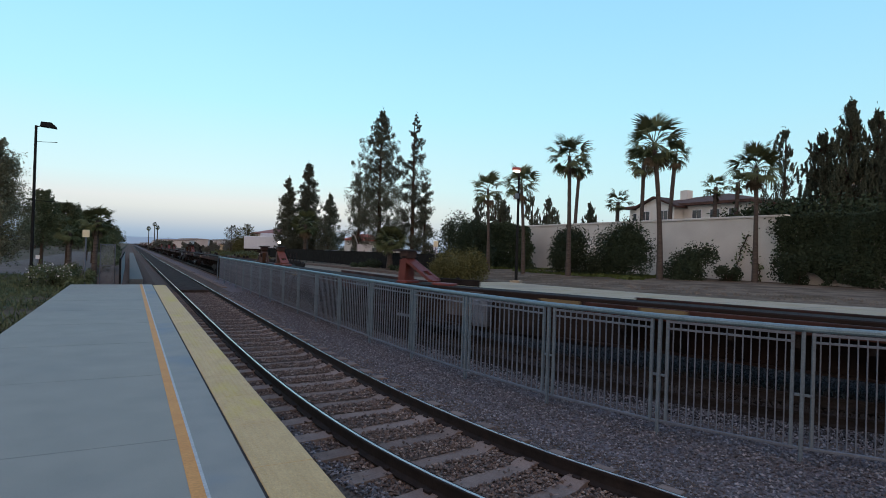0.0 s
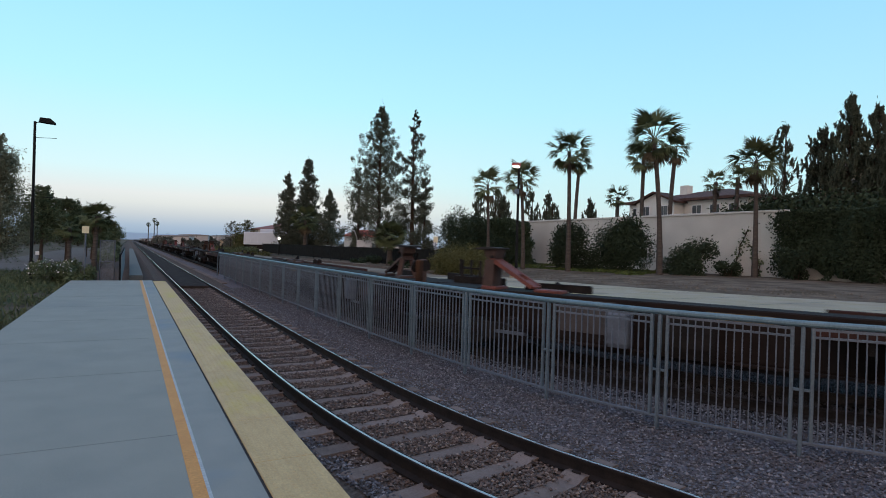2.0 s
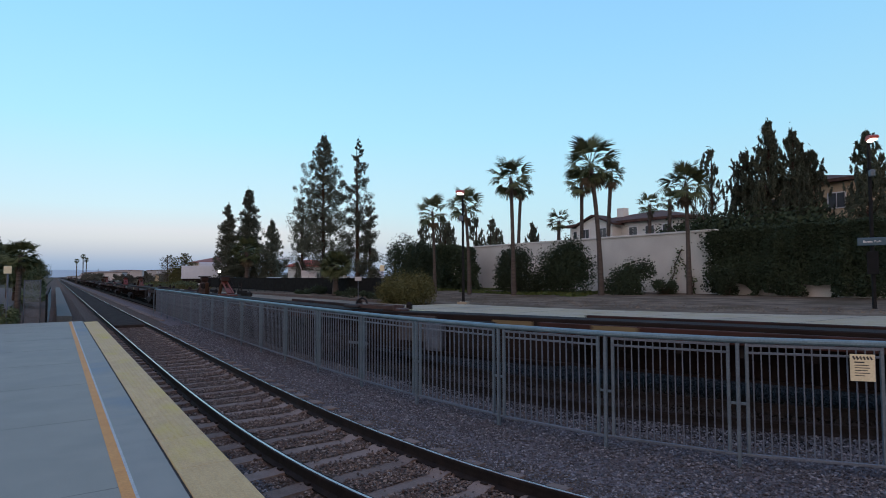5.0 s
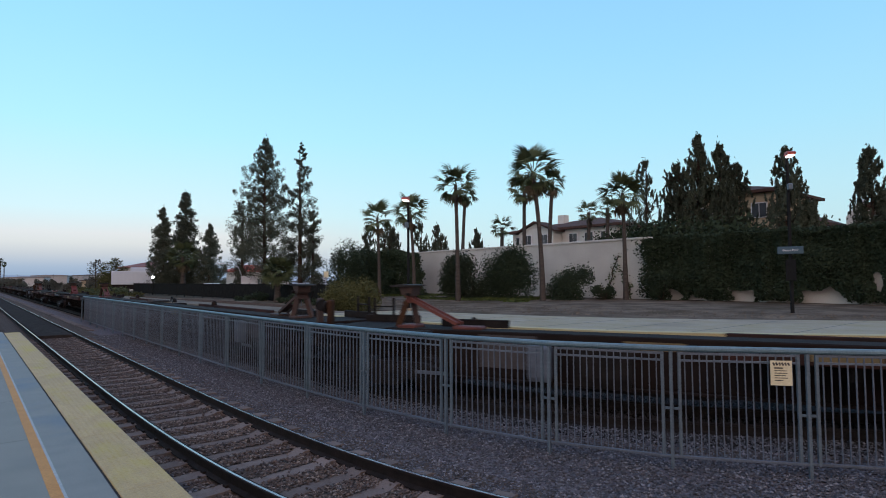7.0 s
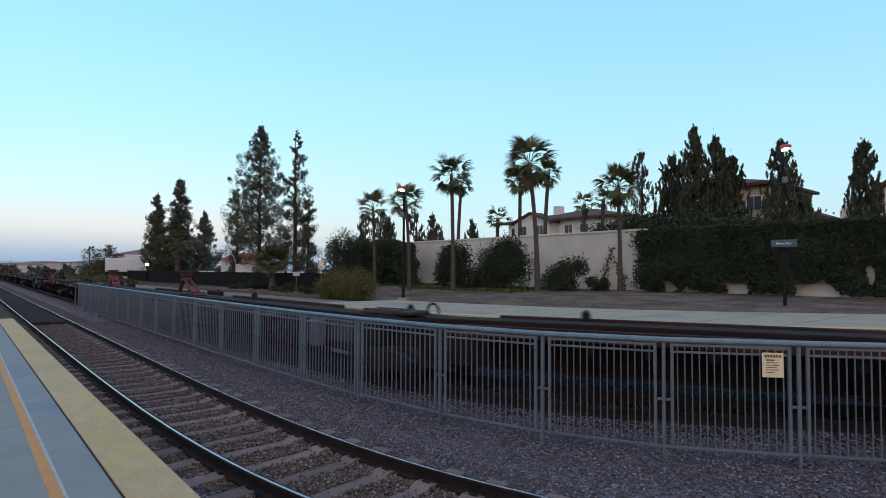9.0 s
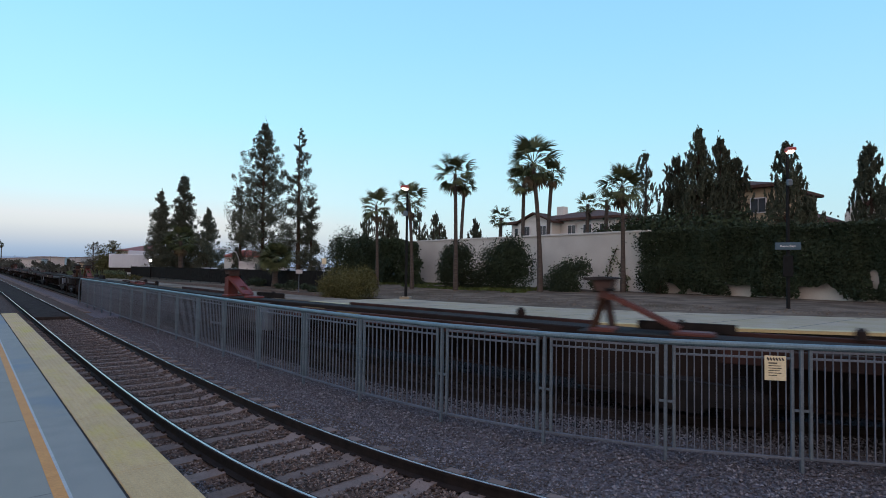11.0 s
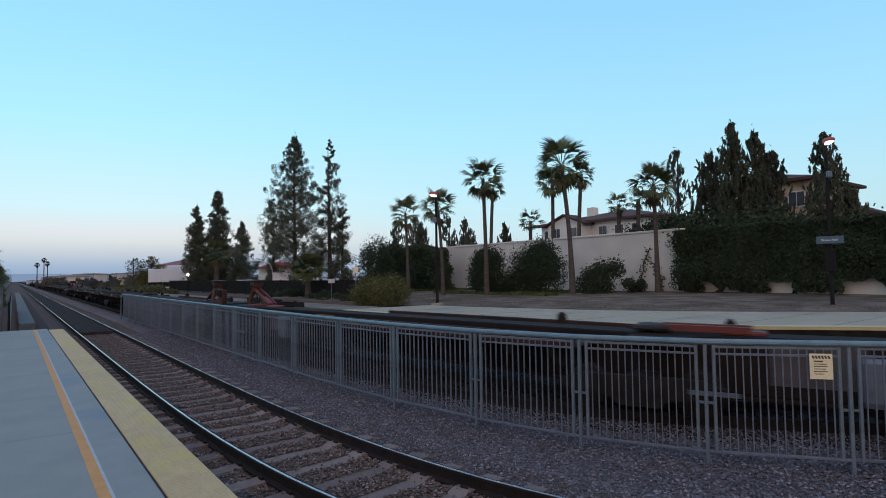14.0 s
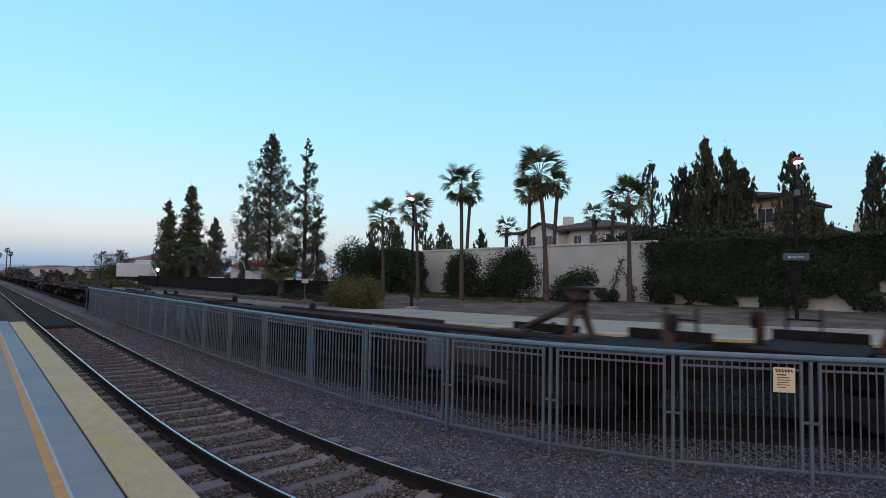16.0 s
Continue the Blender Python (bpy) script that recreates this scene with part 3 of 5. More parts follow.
# ---- fence between the tracks ----
def fence():
    step, z0, z1 = 2.2, FENCE_LOW, FENCE_TOP
    whole = tagged(empty("picket_fence"), "galvanised steel picket fence with a blue-grey top rail between the tracks", "fence")
    ys = [-7.5, -6.2, -4.9, -3.6, -2.35, -1.1, 0.17, 1.45, 2.73, 4.02, 5.5, 7.25, 9.3, 11.35, 13.65, 16.0] + [16.0 + 2.25 * k for k in range(1, 12)]
    posts = [Vector((float(line(FENCE_D, y)), y, 0)) for y in ys]
    frame_mesh = middle = upper = rail = post = link = up = pick = None
    for p, q in zip(posts, posts[1:]):
        d = q - p
        turn, long = math.degrees(math.atan2(-d.x, d.y)), d.length
        m = pose(p.x, p.y, 0, 0, 0, turn) @ Matrix.Diagonal((1, long / step, 1, 1))
        at_post = pose(p.x, p.y, 0, 0, 0, turn)
        sway = pose(random.uniform(-.012, .012), 0, random.uniform(-.008, .008), random.uniform(-.15, .15))
        if frame_mesh is None:
            panel = frame_mesh = part("panel", box(bmesh.new(), -0.02, 0.02, 0.03, step - 0.03, z0, z0 + 0.035, 0.004), GALV_DULL, whole, at=m)
            middle = part("middle_rail", box(bmesh.new(), -0.015, 0.015, 0.12, step - 0.12, z1 - 0.165, z1 - 0.14), GALV_DULL, panel)
            upper = part("upper_rail", box(bmesh.new(), -0.02, 0.02, 0.12, step - 0.12, z1 - 0.075, z1 - 0.045), GALV_DULL, panel)
            rail = part("top_rail", rod(bmesh.new(), (0, -0.02, z1), (0, step + 0.02, z1), 0.04, n=10), BLUERAIL, whole, "round blue-grey top rail", at=m)
            post = part("post", box(bmesh.new(), -0.026, 0.026, -0.022, 0.022, z0 - 0.3, z1 - 0.03, 0.006), GALV, whole, "square blue-grey post", at=at_post)
            link = part("link", box(bmesh.new(), -0.012, 0.012, -0.1, 0.1, 0.27, 0.30), GALV, whole, "small steel link joining two panels", at=at_post)
            up = part("end_upright", box(bmesh.new(), -0.022, 0.022, -0.02, 0.02, z0 + 0.01, z1 - 0.035, 0.005), GALV, whole, at=at_post @ pose(0, 0.105, 0))
            ends = (long - 0.105,)
        else:
            panel = share("panel", frame_mesh.data, whole, m @ sway)
            share("middle_rail", middle.data, panel, pose(0, 0, 0))
            share("upper_rail", upper.data, panel, pose(0, 0, 0))
            share("top_rail", rail.data, whole, m)
            share("post", post.data, whole, at_post @ pose(0, 0, 0, random.uniform(-.4, .4)))
            share("link", link.data, whole, at_post @ pose(0, 0, random.uniform(-.03, .03)))
            ends = (0.105, long - 0.105)
        for w in ends:
            share("end_upright", up.data, whole, at_post @ pose(0, w, 0))
        for k in range(15):
            spot = pose(0, 0.24 + k * 0.1229, 0)
            if pick:
                share("picket", pick.data, panel, spot)
            else:
                pick = part("picket", box(bmesh.new(), -0.009, 0.009, -0.009, 0.009, z0 + 0.03, z1 - 0.05), GALV_DULL, panel, at=spot)
    bm = bmesh.new()
    pts = [(0, 0, z1), (0, 0.5, z1), (0, 0.8, z1 - 0.1), (0, 0.95, z1 - 0.35), (0, 1.0, z1 - 0.7), (0, 1.0, -0.6)]
    for p, q in zip(pts, pts[1:]):
        rod(bm, p, q, 0.036)
    part("end_loop", bm, GALV, whole, "curved galvanised end rail", at=pose(posts[-1].x, posts[-1].y, 0))
    # warning notice on the fence
    s = empty("notice", pose(float(line(FENCE_D, 2.98)) - 0.05, 2.98 - 0.04, 0.79, 0, 0, heading(FENCE_D, 2.98)))
    tagged(s, "cream warning notice with striped head on the fence", "sign")
    part("plate", box(bmesh.new(), -0.004, 0.004, -0.125, 0.125, -0.16, 0.15, 0.003), SIGNPAPER, s)
    for k in range(6):
        part("stripe", box(bmesh.new(), -0.0075, -0.005, -0.010, 0.010, -0.02, 0.02, 0, pose(0, 0.085 - k * 0.034, 0.108, -30)), INK, s)
    for k, (w, h) in enumerate(((0.10, 0.016), (0.14, 0.009), (0.15, 0.009), (0.13, 0.009), (0.15, 0.009), (0.10, 0.009))):
        part("text_bar", box(bmesh.new(), -0.0065, -0.005, 0.08 - w, 0.08, 0.05 - k * 0.030, 0.05 + h - k * 0.030), INK, s)


fence()


# ---- far platform ----
def far_side():
    top, y0, y1 = FAR_TOP, -2, 23.0
    run = lambda d: (lambda y: line(d, y))
    slab = one("far_platform", ribbon(bmesh.new(), run(FAR_EDGE + 0.3), run(FAR_BACK), y0, y1, -0.7, top), FARSLAB, "", "", "structure")
    # front face painted near black for the shade behind the train
    part("platform_face", ribbon(bmesh.new(), run(FAR_EDGE + 0.03), run(FAR_EDGE + 0.3), y0, y1, -0.7, top - 0.08), mat("shaded_face_concrete", (0.012, 0.012, 0.012), (0.03, 0.029, 0.028), 3, 0.9, 0.1), slab, "platform face coloured dark for the shade behind the train")
    part("edge_line", ribbon(bmesh.new(), run(FAR_EDGE), run(FAR_EDGE + 0.3), y0, y1, top - 0.08, top + 0.004), mat("pale_yellow_edge", (0.40, 0.34, 0.17), (0.46, 0.39, 0.21), 3, 0.7, 0.05), slab)
    for y in range(0, 23, 2):
        part("slab_joint", ribbon(bmesh.new(), run(FAR_EDGE + 0.3), run(FAR_BACK), y, y + 0.03, top - 0.01, top + 0.003), JOINT, slab)
    part("ramp", ribbon(bmesh.new(), run(FAR_EDGE + 0.1), run(FAR_EDGE + 2.1), y1, 75, -0.7, lambda y: top - (y - y1) * 0.003), mat("weathered_ramp_concrete", (0.17, 0.15, 0.12), (0.22, 0.195, 0.16), 1.2, 0.9, 0.15, detail=40, stain=(0.11, 0.095, 0.08)), slab)
    # white wall and its ivy-covered run
    w = WALL_X
    wall = one("wall_white", box(bmesh.new(), w, w + 0.3, 19.7, 45.0, -0.2, 4.45), STUCCO, "", "", "structure")
    part("coping", box(bmesh.new(), w - 0.07, w + 0.37, 19.6, 45.0, 4.45, 4.6, 0.03), STUCCO, wall)
    one("wall_ivy", box(bmesh.new(), w, w + 0.3, -3, 19.7, -0.2, 4.25), STUCCO, "", "", "structure")


far_side()


# ---- vegetation ----
def pine(x, y, z0, h, r, seed, label, limbs=90, tuft=20, leaf=0.3, power=0.8, low=0.1, material=PINE, gap=0.25, category="tree", clump=0.3, upright=False):
    """A tapering tree: trunk, limbs and tufts of needles with gaps between them."""
    rng = np.random.default_rng(seed)
    tuft, leaf = int(tuft * 1.7), leaf * 0.7
    tree = tagged(empty("conifer_tree" if category == "tree" else category, pose(x, y, z0)), label, category)
    bm = rod(bmesh.new(), (0, 0, -0.3), (rng.uniform(-.2, .2), rng.uniform(-.2, .2), h * 0.97), 0.012 * h + 0.08, 0.03, 8)
    pts = []
    sides = rng.uniform(0.78, 1.15, 9)
    for i in range(limbs):
        u = low + (1 - low) * (i + rng.random()) / limbs
        a = rng.uniform(0, 2 * math.pi)
        length = r * ((1 - u) ** power * 1.1 + 0.02) * sides[(int(a * 9 / 6.2832) + int(u * 5)) % 9] * rng.uniform(0.72, 1.06)
        if u < 0.22:
            length *= 0.6 + 1.8 * u
        z = u * h
        end = np.array([math.cos(a) * length, math.sin(a) * length, z + length * rng.uniform(0.1, 0.6)])
        start = np.array([0, 0, z - 0.1])
        if length > 0.5:
            rod(bm, start, end * [0.85, 0.85, 1], 0.02 + 0.006 * r, 0.01, 4)
        few = max(6, int(tuft * (0.2 + 0.9 * (1 - u) ** 0.7)))
        few = tuft if upright else few
        for w in (1.0, 0.78, 0.56, 0.32):
            if rng.random() < gap and w < 0.9:
                continue
            c = start + (end - start) * w
            s = clump * rng.uniform(0.65, 1.3) * (0.15 + 1.05 * (1 - u) ** 0.6)
            if upright:
                k = rng.random((few, 1))
                pts.append(c + [0, 0, -0.1] + k * [rng.normal() * 0.12, rng.normal() * 0.12, s * 4.6] + rng.normal(size=(few, 3)) * s * 0.4 * (1.08 - k))
            else:
                for _ in range(3):
                    spot = c + np.clip(rng.normal(size=3), -1.3, 1.3) * s * [0.8, 0.8, 0.7]
                    tight = s * rng.uniform(0.32, 0.55)
                    pts.append(spot + np.clip(rng.normal(size=(few // 3 + 3, 3)), -1.5, 1.5) * [tight, tight, tight * 1.35])
    pts.append(np.array([0, 0, h * 0.98]) + rng.normal(size=(40, 3)) * [0.06, 0.06, 0.028 * h])
    part("trunk", bm, BARK, tree, "grey-brown trunk and limbs")
    v, f = leaves(np.concatenate(pts), leaf * (0.75 if upright else 0.8 if material in (PINE, HAZYPINE) else 1), rng, long=4.2 if upright else 2.8 if material in (PINE, HAZYPINE) else 1.6, up=0.75 if upright else 0.0)
    ob = new("crown", mesh_from("crown", v, f, material))
    ob.parent = tree
    return tree


def frond_mesh(seed, material):
    """One fan leaf: stalk along x, split blades that droop at the tips."""
    rng = np.random.default_rng(seed)
    v, f = [], []

    def strip(a, b, c, w):
        n = len(v)
        d = (b - a) / np.linalg.norm(b - a)
        side = np.cross(d, [0, 0, 1.0])
        side /= np.linalg.norm(side) + 1e-9
        v.extend([(a - side * w * 0.5).tolist(), (a + side * w * 0.5).tolist(), (b + side * w).tolist(), (b - side * w).tolist(), c.tolist()])
        f.extend([(n, n + 1, n + 2, n + 3), (n + 3, n + 2, n + 4)])
    hub = np.array([0.66, 0, -0.02])
    strip(np.zeros(3), hub * 0.6, hub, 0.022)
    k = 17
    for i in range(k):
        a = radians(-80 + 160 * i / (k - 1)) + rng.normal() * 0.03
        length = (0.42 + 0.26 * math.cos(a)) * rng.uniform(0.9, 1.08)
        d = np.array([math.cos(a), math.sin(a), 0.0])
        b = hub + d * length * 0.6 + [0, 0, 0.04 - 0.10 * abs(math.sin(a))]
        c = hub + d * length + [0, 0, -0.12 - 0.12 * rng.random()]
        strip(hub + d * 0.03, b, c, 0.034)
    return mesh_from("frond", v, f, material)


FRONDS = [frond_mesh(s, PALMLEAF) for s in (1, 2, 3)]
DEAD = [frond_mesh(s, DEADFROND) for s in (4, 5)]


def palm(x, y, z0, h, seed, size=1.5, n=30, lean=(0, 0), dead=6, thick=0.2, label=""):
    rng = np.random.default_rng(seed)
    tree = tagged(empty("fan_palm", pose(x, y, z0)), label or "tall fan palm with a slim ringed trunk and shaggy crown", "palm tree", "fan palms")
    bm = bmesh.new()
    k = 9
    at = lambda u: Vector((lean[0] * u * u, lean[1] * u * u, u * h - (0.3 if u == 0 else 0)))
    for i in range(k):
        u, w = i / k, (i + 1) / k
        r = thick * (1.1 - 0.9 * u if u < 0.34 else 0.82 - 0.15 * u)
        rod(bm, at(u), at(w), r * 1.04, r * 0.97, 10)
    part("trunk", bm, PALMBARK, tree, "rough grey-brown ringed trunk")
    top = at(1.0)
    n, dead = int(n * 1.15), int(dead * 0.7)
    for i in range(n + dead):
        old = i >= n
        el = rng.uniform(-85, -50) if old else 82 - 128 * ((i + 0.5) / n) ** 0.85 + rng.uniform(-9, 9)
        az = i * 137.5 + rng.uniform(-15, 15)
        s = size * rng.uniform(0.82, 1.12) * (0.8 if old else 1)
        m = Matrix.Translation(top + Vector((0, 0, -0.05 if not old else -0.25))) @ pose(0, 0, 0, 0, -el, az) @ pose(0, 0, 0, rng.uniform(-35, 35), 0, 0) @ Matrix.Diagonal((s, s, s, 1))
        share("frond", (DEAD[i % 2] if old else FRONDS[i % 3]), tree, m)
    return tree


def shrub(name, x, y, z0, rx, ry, h, n, size, material, seed, label, lumps=9, category="shrub", shell=0.75, stems=True):
    """A shrub of many small leaves in uneven lumps, with bare stems inside."""
    rng = np.random.default_rng(seed)
    n, size = int(n * 2.4), size * 0.62
    bush = tagged(empty(name, pose(x, y, z0)), label, category)
    pts = []
    for i in range(lumps):
        c = np.array([rng.uniform(-.75, .75) * rx, rng.uniform(-.75, .75) * ry, h * rng.uniform(0.12, 0.72)])
        rad = np.array([rx, ry, h * 0.5]) * rng.uniform(0.32, 0.55)
        d = rng.normal(size=(n // lumps, 3))
        d /= np.linalg.norm(d, axis=1)[:, None]
        pts.append(c + d * rad * rng.uniform(shell, 1.08, (n // lumps, 1)))
    p = np.concatenate(pts)
    p = p + rng.normal(size=p.shape) * np.array([rx, ry * 0.6, h]) * 0.07
    p[:, 2] = np.maximum(p[:, 2], 0.03)
    v, f = leaves(p, size, rng)
    ob = new("foliage", mesh_from("foliage", v, f, material))
    ob.parent = bush
    if stems:
        for i in range(4):
            part("stem", rod(bmesh.new(), (rng.uniform(-.15, .15) * rx, rng.uniform(-.3, .3) * ry, -0.1), (rng.uniform(-.6, .6) * rx, rng.uniform(-.6, .6) * ry, h * rng.uniform(.5, .85)), 0.03, 0.008, 5), BARK, bush)
    return bush


def box_hedge(name, x0, x1, y0, y1, z0, h, n, size, seed, label):
    """A clipped hedge: leaves over its front, ends and top, uneven at the edges, with stems inside."""
    rng = np.random.default_rng(seed)
    kind = rng.random(n)
    p = rng.random((n, 3)) * [x1 - x0, y1 - y0, h] + [x0, y0, 0]
    p[:, 0] = np.where(kind < 0.62, x0, p[:, 0])
    p[:, 1] = np.where((kind >= 0.62) & (kind < 0.75), y0, np.where((kind >= 0.75) & (kind < 0.8), y1, p[:, 1]))
    p[:, 2] = np.where(kind >= 0.8, h, p[:, 2])
    mid, half = (y0 + y1) / 2, (y1 - y0) / 2
    p[:, 1] = mid + (p[:, 1] - mid) * (1 - 0.16 * np.clip(p[:, 2] / h, 0, 1) ** 3)
    p[:, 2] = p[:, 2] - 0.14 * h * np.abs((p[:, 1] - mid) / half) ** 4 * (p[:, 2] / h)
    bulge = np.array([noise.noise((a * 0.7, b * 0.8, seed)) + 0.5 * noise.noise((a * 2.1, b * 2.3, seed)) for a, b in p[:, 1:]])
    p = p + rng.normal(size=(n, 3)) * [0.12, 0.12, 0.09] + np.stack([-0.55 * bulge, 0.3 * bulge, 0.4 * bulge * (p[:, 2] / h)], 1)
    hedge = tagged(empty(name, pose(0, 0, z0)), label, "hedge")
    v, f = leaves(p, size, rng)
    ob = new("foliage", mesh_from("foliage", v, f, IVY))
    ob.parent = hedge
    for k in range(int((y1 - y0) / 0.85)):
        part("stem", rod(bmesh.new(), ((x0 + x1) / 2, y0 + 0.4 + k * 0.85, -0.1), ((x0 + x1) / 2, y0 + 0.3 + k * 0.86, h * 0.9), 0.05, 0.02, 5), BARK, hedge)


def greenery():
    # tall conifers and their smaller neighbours beyond the end of the far platform
    pine(25.8, 62.9, 0.2, 17.9, 4.9, 11, "tall dark conifer with a ragged, gappy outline", limbs=185, tuft=130, leaf=0.095, power=0.75, low=0.1, gap=0.42, clump=0.40, material=HAZYPINE)
    pine(27.65, 57.7, 0.2, 16.7, 2.9, 12, "tall slender conifer with open gaps between its tufts", limbs=74, tuft=125, leaf=0.095, power=0.75, low=0.08, gap=0.46, clump=0.31, material=HAZYPINE)
    pine(28.35, 56.3, 0.2, 9.2, 1.6, 13, "smaller dark conifer beside a tall one", limbs=52, tuft=70, leaf=0.11, power=0.6, low=0.1, gap=0.35, clump=0.30, material=HAZYPINE)
    pine(24.2, 65.7, 0.2, 11.0, 1.9, 14, "low dark conifer under a taller one", limbs=50, tuft=70, leaf=0.11, power=0.6, low=0.1, gap=0.35, clump=0.32, material=HAZYPINE)
    pine(20.15, 83.6, 0.2, 11.6, 1.85, 15, "dark conical tree behind the railway", limbs=120, tuft=60, leaf=0.13, power=0.62, low=0.05, clump=0.34, gap=0.1, material=HAZYPINE)
    pine(22.75, 82.9, 0.2, 13.9, 2.6, 16, "tall dark conical tree behind the railway", limbs=140, tuft=60, leaf=0.13, power=0.6, low=0.05, clump=0.36, gap=0.1, material=HAZYPINE)
    pine(25.1, 80.2, 0.2, 9.4, 2.4, 17, "dark conical tree behind the railway", limbs=110, tuft=60, leaf=0.13, power=0.75, low=0.05, clump=0.34, gap=0.1, material=HAZYPINE)
    # conifers behind the ivy-covered wall
    up = dict(tuft=24, leaf=0.12, low=0.12, gap=0.45, clump=0.19, upright=True)
    pine(40.3, 20.0, 0.7, 11.5, 2.3, 21, "dark garden conifer with a pointed tip", limbs=190, power=0.8, **up)
    pine(40.9, 18.8, 0.7, 10.7, 2.2, 22, "dark garden conifer with a pointed tip", limbs=190, power=0.65, **up)
    pine(39.7, 21.2, 0.7, 9.6, 2.0, 23, "dense dark garden conifer", limbs=160, power=0.55, **up)
    pine(41.3, 17.8, 0.7, 9.2, 1.7, 24, "dense dark garden conifer", limbs=150, power=0.55, **up)
    pine(39.4, 23.7, 0.7, 10.1, 1.75, 25, "airy garden tree with fine upright twigs", limbs=70, power=0.45, **{**up, "tuft": 16, "gap": 0.5})
    pine(41.5, 14.7, 0.7, 9.8, 1.75, 26, "dark garden conifer behind the lamp", limbs=170, power=0.55, **up)
    pine(41.85, 13.5, 0.7, 6.2, 1.3, 28, "dense dark garden conifer", limbs=110, power=0.5, **up)
    pine(42.75, 10.45, 0.7, 9.2, 1.5, 27, "dark garden conifer beside the gabled house", limbs=160, power=0.55, **up)
    for i, (x, y, h, r) in enumerate(((34.8, 52.0, 7.4, 1.5), (35.6, 47.0, 7.0, 1.3), (36.4, 45.2, 6.7, 1.1), (35.4, 51.4, 6.8, 1.3), (34.2, 50.0, 6.4, 1.2), (37.4, 40.3, 5.9, 1.0), (35.8, 43.6, 5.6, 1.0), (33.8, 54.0, 6.8, 1.5))):
        pine(x, y, 0.7, h, r, 30 + i, "small dark conifer behind the white wall", limbs=45, power=0.5, **up)
    # palms in front of and behind the wall
    palm(24.91, 28.69, 0.55, 7.70, 41, 1.30, 22, (-0.09, 0.08), 4, 0.16)
    palm(28.04, 24.14, 0.55, 8.25, 42, 1.50, 26, (-0.35, 0.40), 10, 0.175)
    palm(31.70, 20.55, 0.6, 6.75, 43, 1.25, 28, (-0.04, 0.07), 12, 0.16, "fan palm with a broad drooping crown against the wall")
    palm(22.45, 34.31, 0.55, 5.85, 44, 1.10, 20, (-0.13, 0.08), 4, 0.13)
    palm(23.87, 32.10, 0.55, 6.15, 45, 1.15, 24, (-0.23, 0.17), 8, 0.14)
    palm(35.0, 39.7, 0.7, 9.1, 46, 0.98, 20, (0.25, -0.23), 14, 0.2, "fan palm with a hanging skirt of dead fronds")
    palm(35.6, 32.6, 0.7, 8.8, 47, 1.26, 24, (0.06, -0.06), 6, 0.2)
    palm(35.4, 29.8, 0.7, 9.0, 48, 1.05, 18, (0.24, -0.29), 20, 0.2, "fan palm with a hanging skirt of dead fronds")
    palm(37.06, 27.25, 0.7, 6.42, 49, 0.85, 16, (0.05, -0.07), 2, 0.20, "small fan palm behind the white wall")
    palm(37.86, 26.13, 0.7, 6.75, 50, 0.70, 16, (0.07, -0.11), 3, 0.20, "small fan palm behind the white wall")
    palm(36.0, 35.6, 0.7, 5.8, 51, 0.99, 16, (0.05, -0.04), 0, 0.22, "small fan palm behind the white wall")
    palm(19.75, 72.5, 0.3, 4.55, 52, 1.65, 40, (-0.04, 0.01), 26, 0.34, "fan palm with a brown skirt among conifers")
    palm(16.74, 38.52, 0.4, 2.25, 53, 0.98, 80, (-0.01, 0.00), 4, 0.24, "young fan palm beside the far platform")
    # shrubs along the wall
    shrub("wall_shrub", 27.2, 31.4, 0.55, 1.3, 2.4, 3.8, 6500, 0.13, IVY, 62, "open dark shrub against the white wall", 9, shell=0.4)
    shrub("wall_shrub", 30.0, 23.8, 0.55, 1.2, 1.6, 2.55, 3400, 0.13, IVY, 63, "twiggy dark shrub against the white wall", 10, shell=0.5)
    shrub("wall_shrub", 31.0, 21.7, 0.6, 0.7, 0.9, 1.2, 900, 0.12, IVY, 64, "low twiggy shrub against the white wall", 6, shell=0.4)
    shrub("wall_shrub", 32.0, 18.4, 0.6, 0.7, 0.8, 1.75, 1200, 0.13, IVY, 65, "small dark green shrub at the wall", 6)
    shrub("hedge", 24.6, 41.2, 0.5, 1.6, 2.3, 4.6, 13000, 0.13, IVY, 66, "tall dark clipped hedge behind the platform", 26, "hedge")
    box_hedge("clipped_hedge", 29.0, 30.2, 39.4, 47.0, 0.55, 3.75, 30000, 0.12, 67, "flat-topped dark clipped hedge beside the white wall")
    shrub("wall_hedge", 29.2, 28.6, 0.55, 1.3, 2.5, 4.1, 10000, 0.13, IVY, 61, "dense dark green hedge against the white wall", 22, "hedge", shell=0.5)
    shrub("olive_bush", 15.0, 25.6, 0.25, 1.4, 1.5, 2.3, 9500, 0.08, OLIVE, 68, "rounded olive-green bush beside the far platform", 16)
    shrub("hedge", 38.3, 22.0, 0.7, 1.6, 6.5, 5.6, 11000, 0.24, IVY, 69, "dark mass of garden shrubs behind the ivy wall", 34, "hedge")
    shrub("hedge", 39.6, 11.5, 0.7, 1.3, 5.0, 4.5, 6000, 0.24, IVY, 70, "dark garden hedge behind the ivy wall", 20, "hedge")
    # ivy over the right-hand run of wall
    rng = np.random.default_rng(77)
    n = 120000
    y = rng.uniform(-3, 19.7, n)
    z = 0.1 + 3.7 * rng.random(n) ** 0.8
    lump = np.array([noise.noise((a * 0.45, b * 0.55, 3.0)) for a, b in zip(y, z)])
    drape = np.array([noise.noise((c * 2.0, d * 0.28, 7.0)) for c, d in zip(y, z)])
